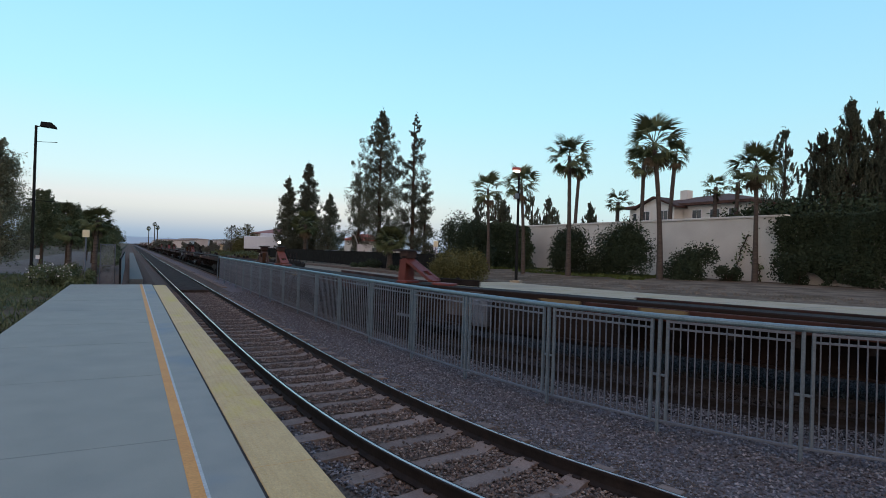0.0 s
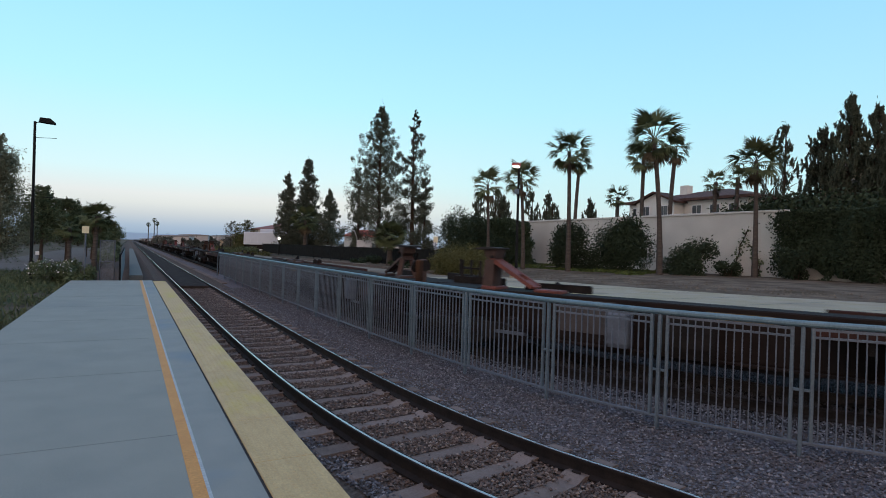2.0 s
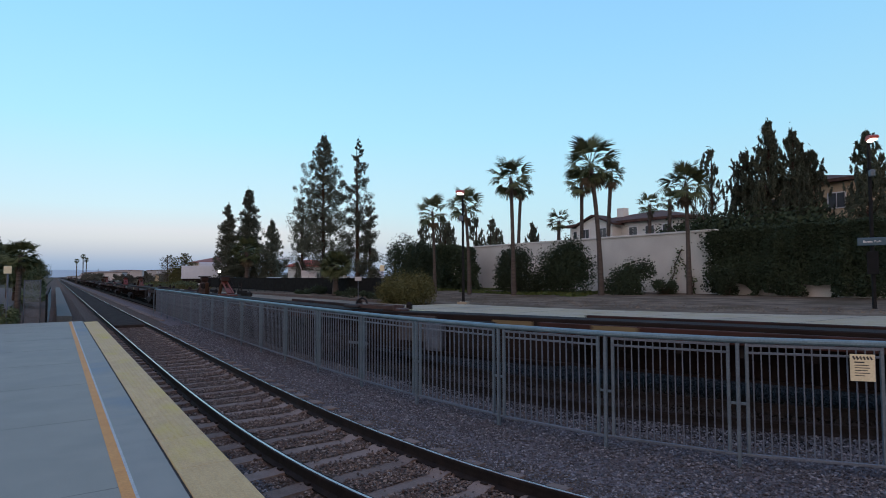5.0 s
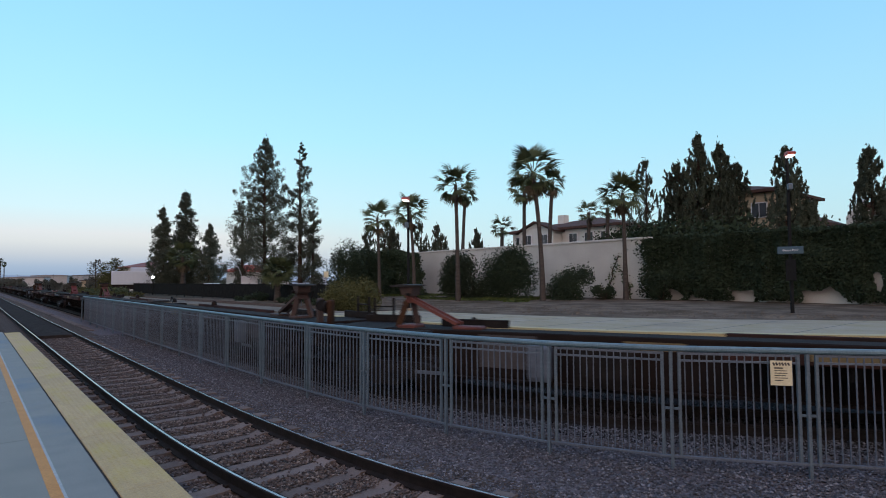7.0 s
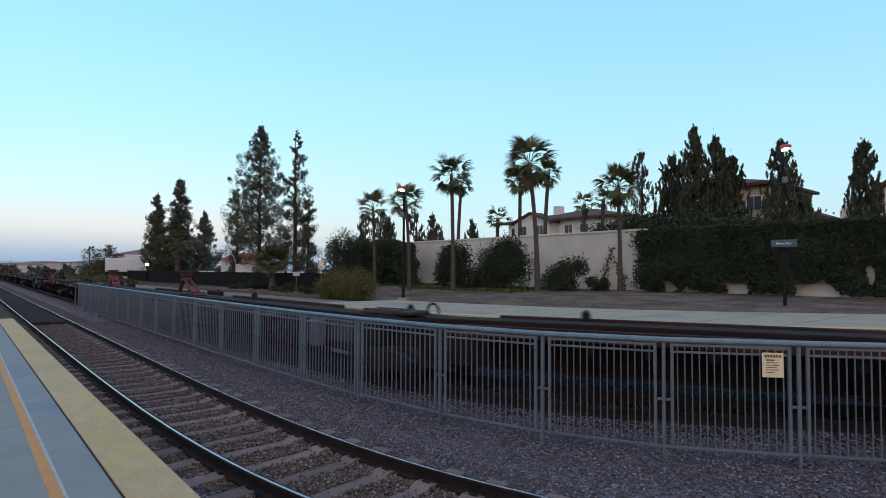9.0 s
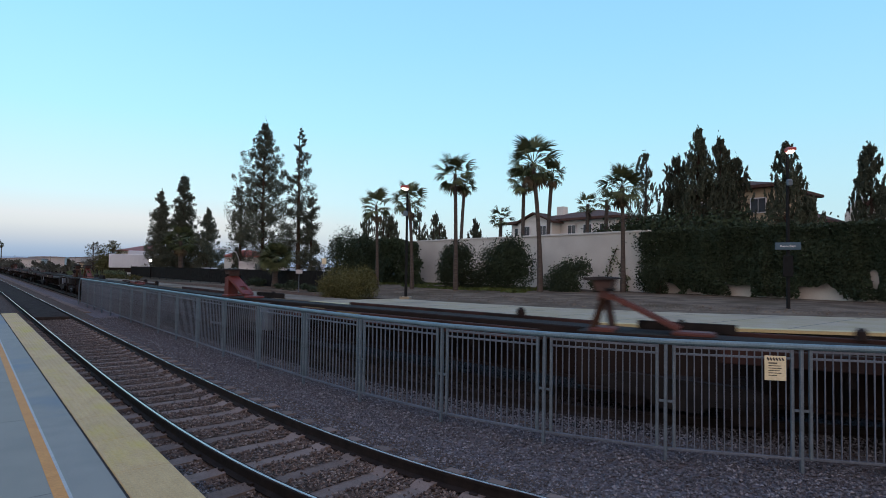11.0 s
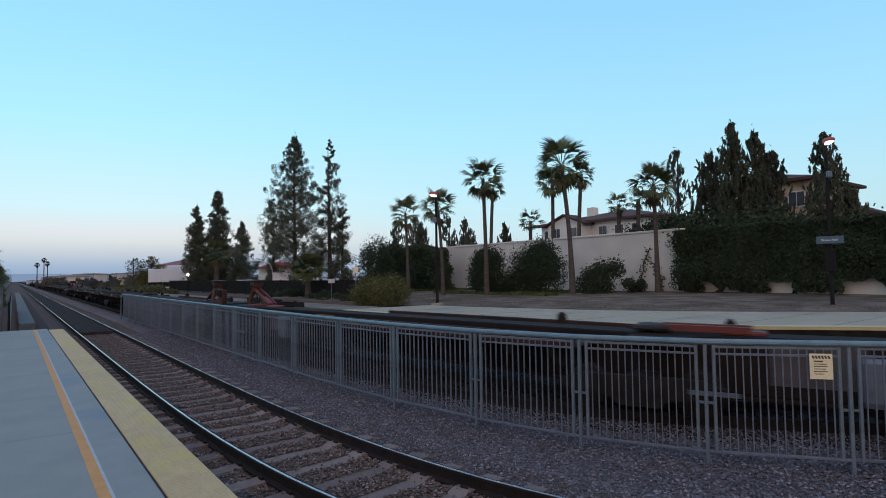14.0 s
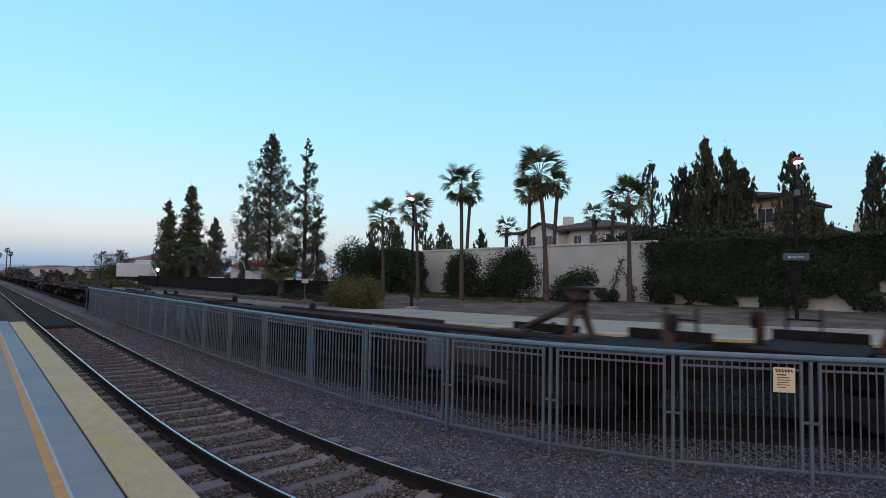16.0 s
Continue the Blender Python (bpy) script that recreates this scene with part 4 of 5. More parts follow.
    keep = (lump + drape * 0.6 + 0.45 * (z - 0.3) > -0.24 + np.where(y < 12, 0.22, 0.0)) & ((z > 0.75) | (lump > 0.0))
    x = WALL_X - 0.1 - 0.35 * np.clip(drape + 0.3, 0, 1) * np.clip(4 - z, 0.2, 1) - 0.7 * np.clip(lump + 0.35, 0, 1) * np.clip(z + 0.4, 0, 1) - rng.random(n) * 0.18
    y2 = np.where((y > 18.7), y + rng.normal(size=n) * 0.25, y)
    p = np.stack([x, y2, 0.6 + z + 0.25 * lump], 1)[keep]
    over = np.stack([rng.uniform(WALL_X - 0.5, WALL_X + 0.8, 9000), rng.uniform(-3, 19.8, 9000), 4.15 + 0.4 * rng.random(9000)], 1)
    over[:, 2] += [0.45 * noise.noise((b * 0.8, 1.0, 4.0)) + 0.25 * noise.noise((b * 2.4, 2.0, 4.0)) for b in over[:, 1]]
    v, f = leaves(np.concatenate([p, over]), 0.088, rng)
    tagged(new("ivy", mesh_from("ivy", v, f, IVY)), "dense dark ivy hanging over the wall", "ivy", kind="stuff")
    # bare vine stems on the white wall
    for k, (y0, hh, sway) in enumerate(((22.6, 2.9, 0.7), (20.9, 2.0, -0.8), (26.6, 1.8, 0.5))):
        bm = bmesh.new()
        rng = np.random.default_rng(90 + k)
        last = Vector((WALL_X - 0.1, y0, 0.55))
        pts = []
        for i in range(9):
            nxt = Vector((WALL_X - 0.1 + rng.uniform(-.03, .03), y0 - sway * ((i + 1) / 9) ** 1.5 + rng.uniform(-.12, .12), 0.6 + hh * (i + 1) / 9))
            rod(bm, last, nxt, 0.04, 0.03, 5)
            pts.append(np.array(nxt) + rng.normal(size=(14, 3)) * 0.16)
            last = nxt
        vine = tagged(empty("vine"), "thin bare vine climbing the white wall", "vine")
        part("stem", bm, BARK, vine)
        v, f = leaves(np.concatenate(pts), 0.11, rng)
        ob = new("foliage", mesh_from("foliage", v, f, SHRUB))
        ob.parent = vine
    # grass and weeds
    rng = np.random.default_rng(99)
    n = 22000
    p = np.stack([rng.uniform(25.5, 32.5, n), rng.uniform(24, 46, n), np.full(n, GROUND_Z + 0.06)], 1)
    lump = np.array([noise.noise((a * 0.3, b * 0.3, 9.0)) for a, b, _ in p])
    v, f = leaves(p[lump > -0.08] + rng.normal(size=(int((lump > -0.08).sum()), 3)) * [0.1, 0.1, 0.05], 0.1, rng)
    tagged(new("grass", mesh_from("grass", v, f, GRASS)), "thin green grass under the wall shrubs", "grass", kind="stuff")
    n = 34000
    p = np.stack([rng.uniform(-8, -2.1, n), 8 + 34 * rng.random(n), np.full(n, -0.3)], 1)
    p = p[[noise.noise((a * 0.5, b * 0.35, 2.0)) > -0.12 for a, b, _ in p]]
    v, f = leaves(p + rng.normal(size=p.shape) * [0.1, 0.1, 0.08], 0.035, rng, long=5.5, up=0.6)
    tagged(new("weeds", mesh_from("weeds", v, f, SHRUB)), "rough grass and weeds beside the platform", "grass", kind="stuff")
    n = 5000
    cy, cs = 4 + 36 * rng.random(n), rng.uniform(0.02, 0.06, n)
    cx = line(15.4, cy) + rng.random(n) * (32.5 - line(15.4, cy))
    tip = np.array([(1, 0, 0), (0, 1, 0), (-1, 0, 0), (0, -1, 0), (0.1, 0.2, 0.8)])
    v = (tip[None] * cs[:, None, None] * rng.uniform(0.6, 1.4, (n, 5, 1)) + np.stack([cx, cy, np.full(n, GROUND_Z)], 1)[:, None]).reshape(-1, 3)
    side = np.array([(0, 1, 4), (1, 2, 4), (2, 3, 4), (3, 0, 4)])
    f = (side[None] + (np.arange(n) * 5)[:, None, None]).reshape(-1, 3)
    tagged(new("earth_clods", mesh_from("earth_clods", v.tolist(), f.tolist(), SOIL)), "loose clods and pebbles on dry soil", "soil", kind="stuff")
    # left of the platform end
    pine(-6.3, 39.5, -0.4, 7.6, 1.7, 101, "broad leafy tree leaning over the platform end", limbs=170, tuft=90, leaf=0.075, power=0.5, low=0.16, material=ROADSIDE, gap=0.35, clump=0.42)
    for i, (x, y, h, r) in enumerate(((-4.6, 59.8, 5.0, 1.6), (-5.9, 55, 5.6, 1.5), (-3.0, 66, 3.9, 1.4), (-4.0, 75, 5.0, 1.9), (-2.4, 96, 4.4, 1.8))):
        pine(x, y, 0.0, h, r, 105 + i, "rounded dark tree along the railway", limbs=80, tuft=90, leaf=0.11, power=0.35, low=0.3, material=SHRUB, gap=0.4, clump=0.42)
    palm(-1.25, 32.0, -0.35, 3.2, 110, 0.66, 40, (0.1, 0), 8, 0.14, "fan palm beyond the platform end")
    palm(-2.55, 35.9, -0.35, 2.75, 111, 0.6, 38, (0, 0), 14, 0.14, "dry fan palm beyond the platform end")
    shrub("flower_bush", -2.75, 31.6, -0.35, 1.0, 1.2, 1.25, 2200, 0.1, SHRUB, 112, "green bush with white flowers past the platform", 9)
    shrub("flower_bush", -1.6, 30.6, -0.35, 0.6, 0.8, 1.0, 1400, 0.09, SHRUB, 113, "low green bush past the platform end", 7)
    for i, (y, h) in enumerate(((62, 1.2), (80, 1.6), (100, 2.0))):
        shrub("track_brush", -1.5 - i * 0.2, y, -0.4, 0.9, 4.5 + i, h, 2400, 0.17, SHRUB, 130 + i, "dark brush along the path beside the railway", 16, shell=0.6, stems=False)
    spot = random.Random(31)
    for i in range(5):
        y = 33 + i * 3.0 + spot.uniform(-1, 1)
        shrub("fence_shrub", 16.6 + spot.uniform(-0.2, 0.5), y, 0.3, 0.5, spot.uniform(0.8, 1.6), spot.uniform(0.5, 0.9), 700, 0.1, IVY, 150 + i, "low dark shrub against the screened fence", 7, shell=0.5, stems=False)
    for i in range(1, 10):
        y = 66 + i * 10
        shrub("track_brush", 13.9 + i * 0.35 + spot.uniform(-0.5, 0.5), y, -0.4, 1.3, 5.5, spot.uniform(1.0, 1.8), 1500, 0.2, (SHRUB, OLIVE)[i % 2], 170 + i, "low dry brush along the railway", 12, shell=0.5, stems=False)
    rng = np.random.default_rng(5)
    v, f = leaves(np.stack([rng.uniform(-3.7, -2.0, 120), rng.uniform(30.3, 31.0, 120), rng.uniform(0.15, 0.8, 120)], 1), 0.045, rng)
    tagged(new("white_flowers", mesh_from("white_flowers", v, f, FLOWER)), "small white flowers on a bush", "flowers", kind="stuff")


greenery()


# ---- lamps and signs ----
def lamp(name, x, y, z0, h, arm, lit, label, turn=0):
    """A black post with a shoebox head on a short arm."""
    ob = tagged(empty(name, pose(x, y, z0, 0, 0, turn)), label, "lamp")
    bm = box(bmesh.new(), -0.25, 0.25, -0.25, 0.25, -0.3, 0.06, 0.02)
    part("footing", bm, FARSLAB, ob, "square concrete footing")
    part("base_cover", rod(bmesh.new(), (0, 0, 0.06), (0, 0, 0.2), 0.09, 0.06, 10), BLACK, ob)
    part("post", rod(bmesh.new(), (0, 0, 0.1), (0, 0, h), 0.075 if lit else 0.075, 0.055 if lit else 0.055, 10), BLACK, ob, "slim black post")
    bm = bmesh.new()
    bar(bm, (0, 0, h - 0.06), (arm * 0.35, 0, h + 0.02), 0.04, 0.04)
    part("arm", bm, BLACK, ob)
    head = bmesh.new()
    s = math.copysign(1, arm)
    prism(head, [(arm * 0.15, h - 0.03), (arm, h - 0.05), (arm, h + 0.03), (arm * 0.75, h + 0.1), (arm * 0.25, h + 0.1)] if lit else [(arm * 0.2, h - 0.02), (arm, h - 0.06), (arm, h + 0.01), (arm * 0.75, h + 0.18), (arm * 0.25, h + 0.18)], -0.14 if lit else -0.2, 0.14 if lit else 0.2)
    part("head", head, LAMP_RIM if lit else BLACK, ob, "lamp head")
    if lit:
        part("lens", box(bmesh.new(), min(arm * 0.25, arm * 0.95), max(arm * 0.25, arm * 0.95), -0.11, 0.11, h - 0.12, h - 0.05, 0.03), LAMP_ON, ob, "glowing lens")
    return ob


def furniture():
    for x, y, h in ((17.07, 23.45, 5.5), (25.47, 8.97, 6.4)):
        ob = lamp("platform_lamp", x, y, FAR_TOP, h, -0.66, True, "black platform lamp post with a lit head", 35)
        part("bracket_arm", rod(bmesh.new(), (0, 0, h - 1.3), (-0.2, 0.05, h - 1.3), 0.03), BLACK, ob)
        part("small_speaker", box(bmesh.new(), -0.34, -0.16, -0.09, 0.09, h - 1.42, h - 1.16, 0.03), GALV, ob, "small grey loudspeaker on the post")
    left = lamp("platform_lamp", -3.78, 32.76, -0.35, 7.5, 0.8, False, "tall black unlit platform lamp post", 0)
    part("banner_arm", rod(bmesh.new(), (0, 0, 6.75), (0.85, 0, 6.8), 0.012), BLACK, left)
    part("banner_arm", rod(bmesh.new(), (0, 0, 4.0), (0.85, 0, 4.0), 0.012), BLACK, left)
    # station name sign with its dark notice case
    s = tagged(empty("station_sign", pose(25.33, 8.92, FAR_TOP, 0, 0, 20)), "blue station name sign on the lamp post", "sign")
    part("plate", box(bmesh.new(), -0.05, 0.0, -0.45, 0.45, 2.42, 2.72, 0.015), SIGNBLUE, s)
    part("notice_case", box(bmesh.new(), -0.05, 0.05, -0.18, 0.18, 1.35, 2.2, 0.02), BLACK, s, "dark notice case under the name plate")
    text = bpy.data.curves.new("name_text", "FONT")
    text.body, text.size, text.align_x, text.align_y, text.extrude = "Buena Park", 0.12, "CENTER", "CENTER", 0.002
    ob = new("name_text", text)
    me = bpy.data.meshes.new_from_object(ob)
    bpy.data.objects.remove(ob)
    me.materials.append(SIGNTEXT)
    share("lettering", me, s, Matrix.Translation((-0.056, 0, 2.57)) @ Matrix(((0, 0, -1, 0), (-1, 0, 0, 0), (0, 1, 0, 0), (0, 0, 0, 1))))
    # speed and notice signs beyond the far platform
    for name, x, y, z, w, h, m, lab in (("post_sign", 15.6, 29.3, 2.3, 0.26, 0.34, SIGNPAPER, "small cream sign on a slim post"), ("post_sign", 15.61, 32.44, 1.68, 0.4, 0.24, SIGNGREY, "white notice board on a slim post"),
                                        ("post_sign", -1.5, 30.0, 2.17, 0.27, 0.32, SIGNPAPER, "cream sign on a pole past the platform end"), ("post_sign", -3.9, 35.85, 0.95, 0.17, 0.19, PAINTWHITE, "small white sign beside the track")):
        s = tagged(empty(name, pose(x, y, 0.0)), lab, "sign")
        part("pole", rod(bmesh.new(), (0, 0, -0.4), (0, 0, z + h / 2), 0.022 if x > 0 else 0.035), GALV_DULL, s)
        part("board", box(bmesh.new(), -w / 2, w / 2, -0.06, -0.04, z - h / 2, z + h / 2, 0.008, pose(0, 0, 0, 0, 0, -25 if x > 0 else 0)), m, s)
    # railing and gate past the platform end
    g = tagged(empty("end_railing", pose(0, Y_END, 0)), "dark steel railing along the path past the platform", "railing")
    for k in range(9):
        part("rail_post", box(bmesh.new(), -0.03, 0.03, -0.03, 0.03, -0.6, 1.1, 0, pose(-0.15, 1.0 + k * 3, 0)), BLACK, g)
    for z in (0.3, 0.7, 1.08):
        part("rail_bar", box(bmesh.new(), -0.17, -0.13, 1.0, 25.0, z, z + 0.04), BLACK, g)
    part("screen", box(bmesh.new(), -0.10, -0.09, 1.0, 25.0, -0.3, 1.05), mat("grey_mesh_screen", (0.16, 0.17, 0.18), (0.22, 0.23, 0.24), 3, 0.8, 0.1), g, "grey mesh infill")
    gate = tagged(empty("mesh_gate", pose(-0.7, Y_END + 3.2, 0)), "grey wire mesh gate beyond the platform end", "gate")
    wire = mat("grey_wire_mesh", (0.20, 0.23, 0.26), (0.27, 0.30, 0.33), 3, 0.8, 0.1)
    for x in (-0.3, 0.3):
        part("gate_post", rod(bmesh.new(), (x, 0, -0.6), (x, 0, 1.75), 0.025), GALV_DULL, gate)
    bm = bmesh.new()
    for k in range(17):
        rod(bm, (-0.28 + k * 0.035, 0, -0.3), (-0.28 + k * 0.035, 0, 1.7), 0.005, n=4)
    for k in range(40):
        rod(bm, (-0.28, 0, -0.28 + k * 0.05), (0.28, 0, -0.28 + k * 0.05), 0.005, n=4)
    part("gate_mesh", bm, wire, gate)
    for z in (-0.3, 0.7, 1.7):
        part("gate_bar", rod(bmesh.new(), (-0.3, 0, z), (0.3, 0, z), 0.018), GALV_DULL, gate)
    one("end_path", box(bmesh.new(), 0.25, 0.95, Y_END + 8.7, 140, -0.7, -0.25, 0.01), JOINT, "narrow grey concrete path past the platform", "path")
    one("road", box(bmesh.new(), -9.5, -2.6, 37, 140, -0.5, -0.29, 0.01), mat("worn_asphalt", (0.10, 0.092, 0.086), (0.145, 0.132, 0.124), 1.2, 0.95, 0.2), "", "", "structure")
    # dark screened fence behind the far platform's ramp
    f = tagged(empty("screen_fence", pose(17.6, 31, 0.45)), "long dark screened fence beside the tracks", "fence")
    for k in range(20):
        part("fence_post", rod(bmesh.new(), (0, k * 3.0, -0.3), (0, k * 3.0, 1.35), 0.04), BLACK, f)
    part("screen", box(bmesh.new(), -0.02, 0.02, 0, 57, 0.0, 1.25), MESH, f)


furniture()


# ---- buildings and distance ----
def window(parent, x, y, z, w, h, face):
    """A framed window set in a wall that looks towards -x or -y."""
    m = pose(x, y, z, 0, 0, 0 if face == "-y" else -90)
    fr = part("window", box(bmesh.new(), -w / 2, w / 2, -0.06, 0.04, -h / 2, h / 2), PAINTWHITE, parent, at=m)
    part("pane", box(bmesh.new(), -w / 2 + 0.08, -0.03, -0.09, -0.03, -h / 2 + 0.08, h / 2 - 0.08), GLASS, fr)
    part("pane", box(bmesh.new(), 0.03, w / 2 - 0.08, -0.09, -0.03, -h / 2 + 0.08, h / 2 - 0.08), GLASS, fr)


def hip(x0, x1, y0, y1, z, rise, over=0.6):
    bm = bmesh.new()
    x0, x1, y0, y1 = x0 - over, x1 + over, y0 - over, y1 + over
    d = min(x1 - x0, y1 - y0) / 2
    if x1 - x0 < y1 - y0:
        ridge = [((x0 + x1) / 2, y0 + d, z + rise), ((x0 + x1) / 2, y1 - d, z + rise)]
    else:
        ridge = [(x0 + d, (y0 + y1) / 2, z + rise), (x1 - d, (y0 + y1) / 2, z + rise)]
    low = [(x0, y0, z), (x1, y0, z), (x1, y1, z), (x0, y1, z)]
    v = [bm.verts.new(p) for p in low] + [bm.verts.new(p) for p in ridge] + [bm.verts.new((a, b, c - 0.22)) for a, b, c in low]
    if x1 - x0 < y1 - y0:
        fs = ((0, 1, 4), (1, 2, 5, 4), (2, 3, 5), (3, 0, 4, 5))
    else:
        fs = ((0, 1, 5, 4), (1, 2, 5), (2, 3, 4, 5), (3, 0, 4))
    for f in fs:
        bm.faces.new([v[i] for i in f])
    for i in range(4):
        bm.faces.new((v[i], v[(i + 1) % 4], v[6 + (i + 1) % 4], v[6 + i]))
    bm.faces.new((v[6], v[7], v[8], v[9]))
    bmesh.ops.recalc_face_normals(bm, faces=bm.faces)
    return bm


def buildings():
    h = tagged(empty("house"), "cream stucco house with a low brown tile roof", "house")
    part("wall", box(bmesh.new(), 44.5, 56, 29.6, 42.3, 0, 6.9), CREAM, h)
    roof = part("roof", hip(44.5, 56, 29.6, 42.3, 6.95, 1.35, 0.5), TILE_ROOF, h)
    part("chimney", box(bmesh.new(), 47.5, 48.3, 37.9, 38.7, 7.4, 8.6), CREAM, roof)
    bm = bmesh.new()
    prism(bm, [(35.8, 0), (40.2, 0), (40.2, 6.6), (38.0, 7.45), (35.8, 6.6)], 43.2, 44.5, "x")
    part("gable", bm, CREAM, h)
    bm = bmesh.new()
    prism(bm, [(35.4, 6.5), (38.0, 7.5), (40.6, 6.5), (40.6, 6.67), (38.0, 7.67), (35.4, 6.67)], 42.9, 44.9, "x")
    part("gable_roof", bm, TILE_ROOF, h)
    for y in (36.9, 39.0):
        window(h, 43.2, y, 5.8, 1.0, 1.1, "-x")
    for y in (30.8, 32.6, 34.4, 41.3):
        window(h, 44.5, y, 5.8, 1.0, 1.1, "-x")
    h = tagged(empty("house"), "tan stucco house with a dark hipped tile roof", "house")
    part("wall", box(bmesh.new(), 47, 56, 17.6, 25.4, 0, 8.7), TAN, h)
    part("roof", hip(47, 56, 17.6, 25.4, 8.75, 1.1, 0.55), TILE_ROOF, h)
    part("porch_roof", hip(48, 53, 14.7, 17.6, 6.0, 0.8, 0.4), TILE_ROOF, h)
    part("porch", box(bmesh.new(), 48.2, 53, 14.9, 17.55, 0, 5.95), CREAM, h)
    window(h, 47, 18.6, 7.2, 1.2, 1.2, "-x")
    window(h, 47, 22.8, 7.2, 1.2, 1.2, "-x")
    h = tagged(empty("house"), "white gabled house behind garden conifers", "house")
    bm = bmesh.new()
    prism(bm, [(5.6, 0), (11.6, 0), (11.6, 7.0), (8.6, 9.4), (5.6, 7.0)], 48.5, 57, "x")
    part("wall", bm, CREAM, h)
    bm = bmesh.new()
    prism(bm, [(5.0, 6.6), (8.6, 9.45), (12.2, 6.6), (12.2, 6.85), (8.6, 9.75), (5.0, 6.85)], 48, 57.5, "x")
    part("roof", bm, TILE_ROOF, h)
    bm = bmesh.new()
    prism(bm, [(11.6, 0), (13.4, 0), (13.4, 6.3), (12.5, 7.5), (11.6, 6.3)], 48.6, 52, "x")
    part("bay", bm, CREAM, h)
    window(h, 48.5, 9.6, 6.6, 1.1, 1.4, "-x")
    # low commercial buildings beyond the tracks
    for x0, x1, y0, y1, z1, wallm, roofm, lab in ((22.4, 33, 117, 126, 4.6, STUCCO, DULLROOF, "low white shop with a faded red roof"), (37.0, 44, 103, 108, 3.8, STUCCO, REDROOF, "low white shop with a red roof band"),
                                                   (26, 36, 190, 200, 2.4, TAN, TILE_ROOF, "low tan warehouse beyond the tracks"),
                                                   (20.5, 27, 335, 350, 3.8, CREAM, TILE_ROOF, "small white building at the end of the track"),
                                                   (50, 58, 66, 74, 3.4, STUCCO, TILE_ROOF, "white shop behind parked cars")):
        b = tagged(empty("shop"), lab, "building")
        part("wall", box(bmesh.new(), x0, x1, y0, y1, -0.5, z1), wallm, b)
        part("roof", hip(x0, x1, y0, y1, z1, 1.1 if y0 < 150 else 0.5, 0.5), roofm, b)
        for k in range(4 if y0 < 150 else 0):
            window(b, x0 + (x1 - x0) * (k + 0.5) / 4, y0, z1 * 0.45, 1.6, 1.4, "-y")
    # parked trailer
    t = tagged(empty("trailer", pose(15.35, 91.0, 0.95, 0, 0, -34)), "white box trailer parked beyond the tracks", "trailer")
    part("box", box(bmesh.new(), 0, 7.6, 0, 2.5, 0.55, 2.45, 0.05), TRAILER, t)
    for k in range(1, 14):
        part("seam", box(bmesh.new(), k * 0.545 - 0.012, k * 0.545 + 0.012, -0.012, 0.0, 0.6, 2.4), TRAILER, t)
    part("skirt", box(bmesh.new(), 0.1, 7.5, 0.1, 2.4, -0.1, 0.55), CARDARK, t)
    for x in (0.9, 1.9, 6.7):
        part("wheel", rod(bmesh.new(), (x, -0.02, -0.35), (x, 0.35, -0.35), 0.45, n=14), CARDARK, t)
    copy_thing(t, pose(18.4, 94.5, 1.55, 0, 0, -34))
    # yard lamp
    y = tagged(empty("yard_lamp", pose(17.5, 77.05, -0.95)), "bright yard lamp on a pole", "lamp")
    part("pole", rod(bmesh.new(), (0, 0, 0), (0, 0, 3.3), 0.06), BLACK, y)
    bm = bmesh.new()
    bmesh.ops.create_uvsphere(bm, u_segments=10, v_segments=8, radius=0.16)
    part("globe", bm, LAMP_FAR, y, "glowing globe", at=pose(0, 0, 3.4))
    # street lamps in the parking lot
    for x, yy, h in ((20.9, 56.8, 3.6), (38, 88, 5)):
        s = tagged(empty("street_lamp", pose(x, yy, 0)), "pale curved street lamp in the car park", "lamp")
        bm = bmesh.new()
        pts = [(0, 0, 0), (0, 0, h - 1), (-0.3, 0, h - 0.3), (-1, 0, h), (-2, 0, h + 0.05)]
        for a, b in zip(pts, pts[1:]):
            rod(bm, a, b, 0.04, 0.035)
        part("pole", bm, SIGNGREY, s)
        part("head", box(bmesh.new(), -2.4, -1.9, -0.1, 0.1, h - 0.03, h + 0.07, 0.03), SIGNGREY, s)


def car(x, y, turn, paint, lab, tall=1.0):
    c = tagged(empty("parked_car", pose(x, y, 0.1, 0, 0, turn)), lab, "car")
    body = [(-2.2, 0.35), (2.2, 0.35), (2.25, 0.75), (1.3, 0.9), (0.6, 1.4), (-1.2, 1.42), (-1.9, 0.95), (-2.25, 0.85)]
    body = [(u, 0.35 + (w - 0.35) * tall) for u, w in body]
    part("body", prism(bmesh.new(), body, -0.85, 0.85), paint, c)
    part("cabin_glass", prism(bmesh.new(), [(u, 0.35 + (w - 0.35) * tall) for u, w in ((-1.65, 0.97), (1.05, 0.95), (0.55, 1.34), (-1.15, 1.36))], -0.87, 0.87), GLASS, c)
    for px in (-1.4, 1.4):
        for py in (-0.86, 0.66):
            part("wheel", rod(bmesh.new(), (px, py, 0.3), (px, py + 0.2, 0.3), 0.32, n=12), CARDARK, c)


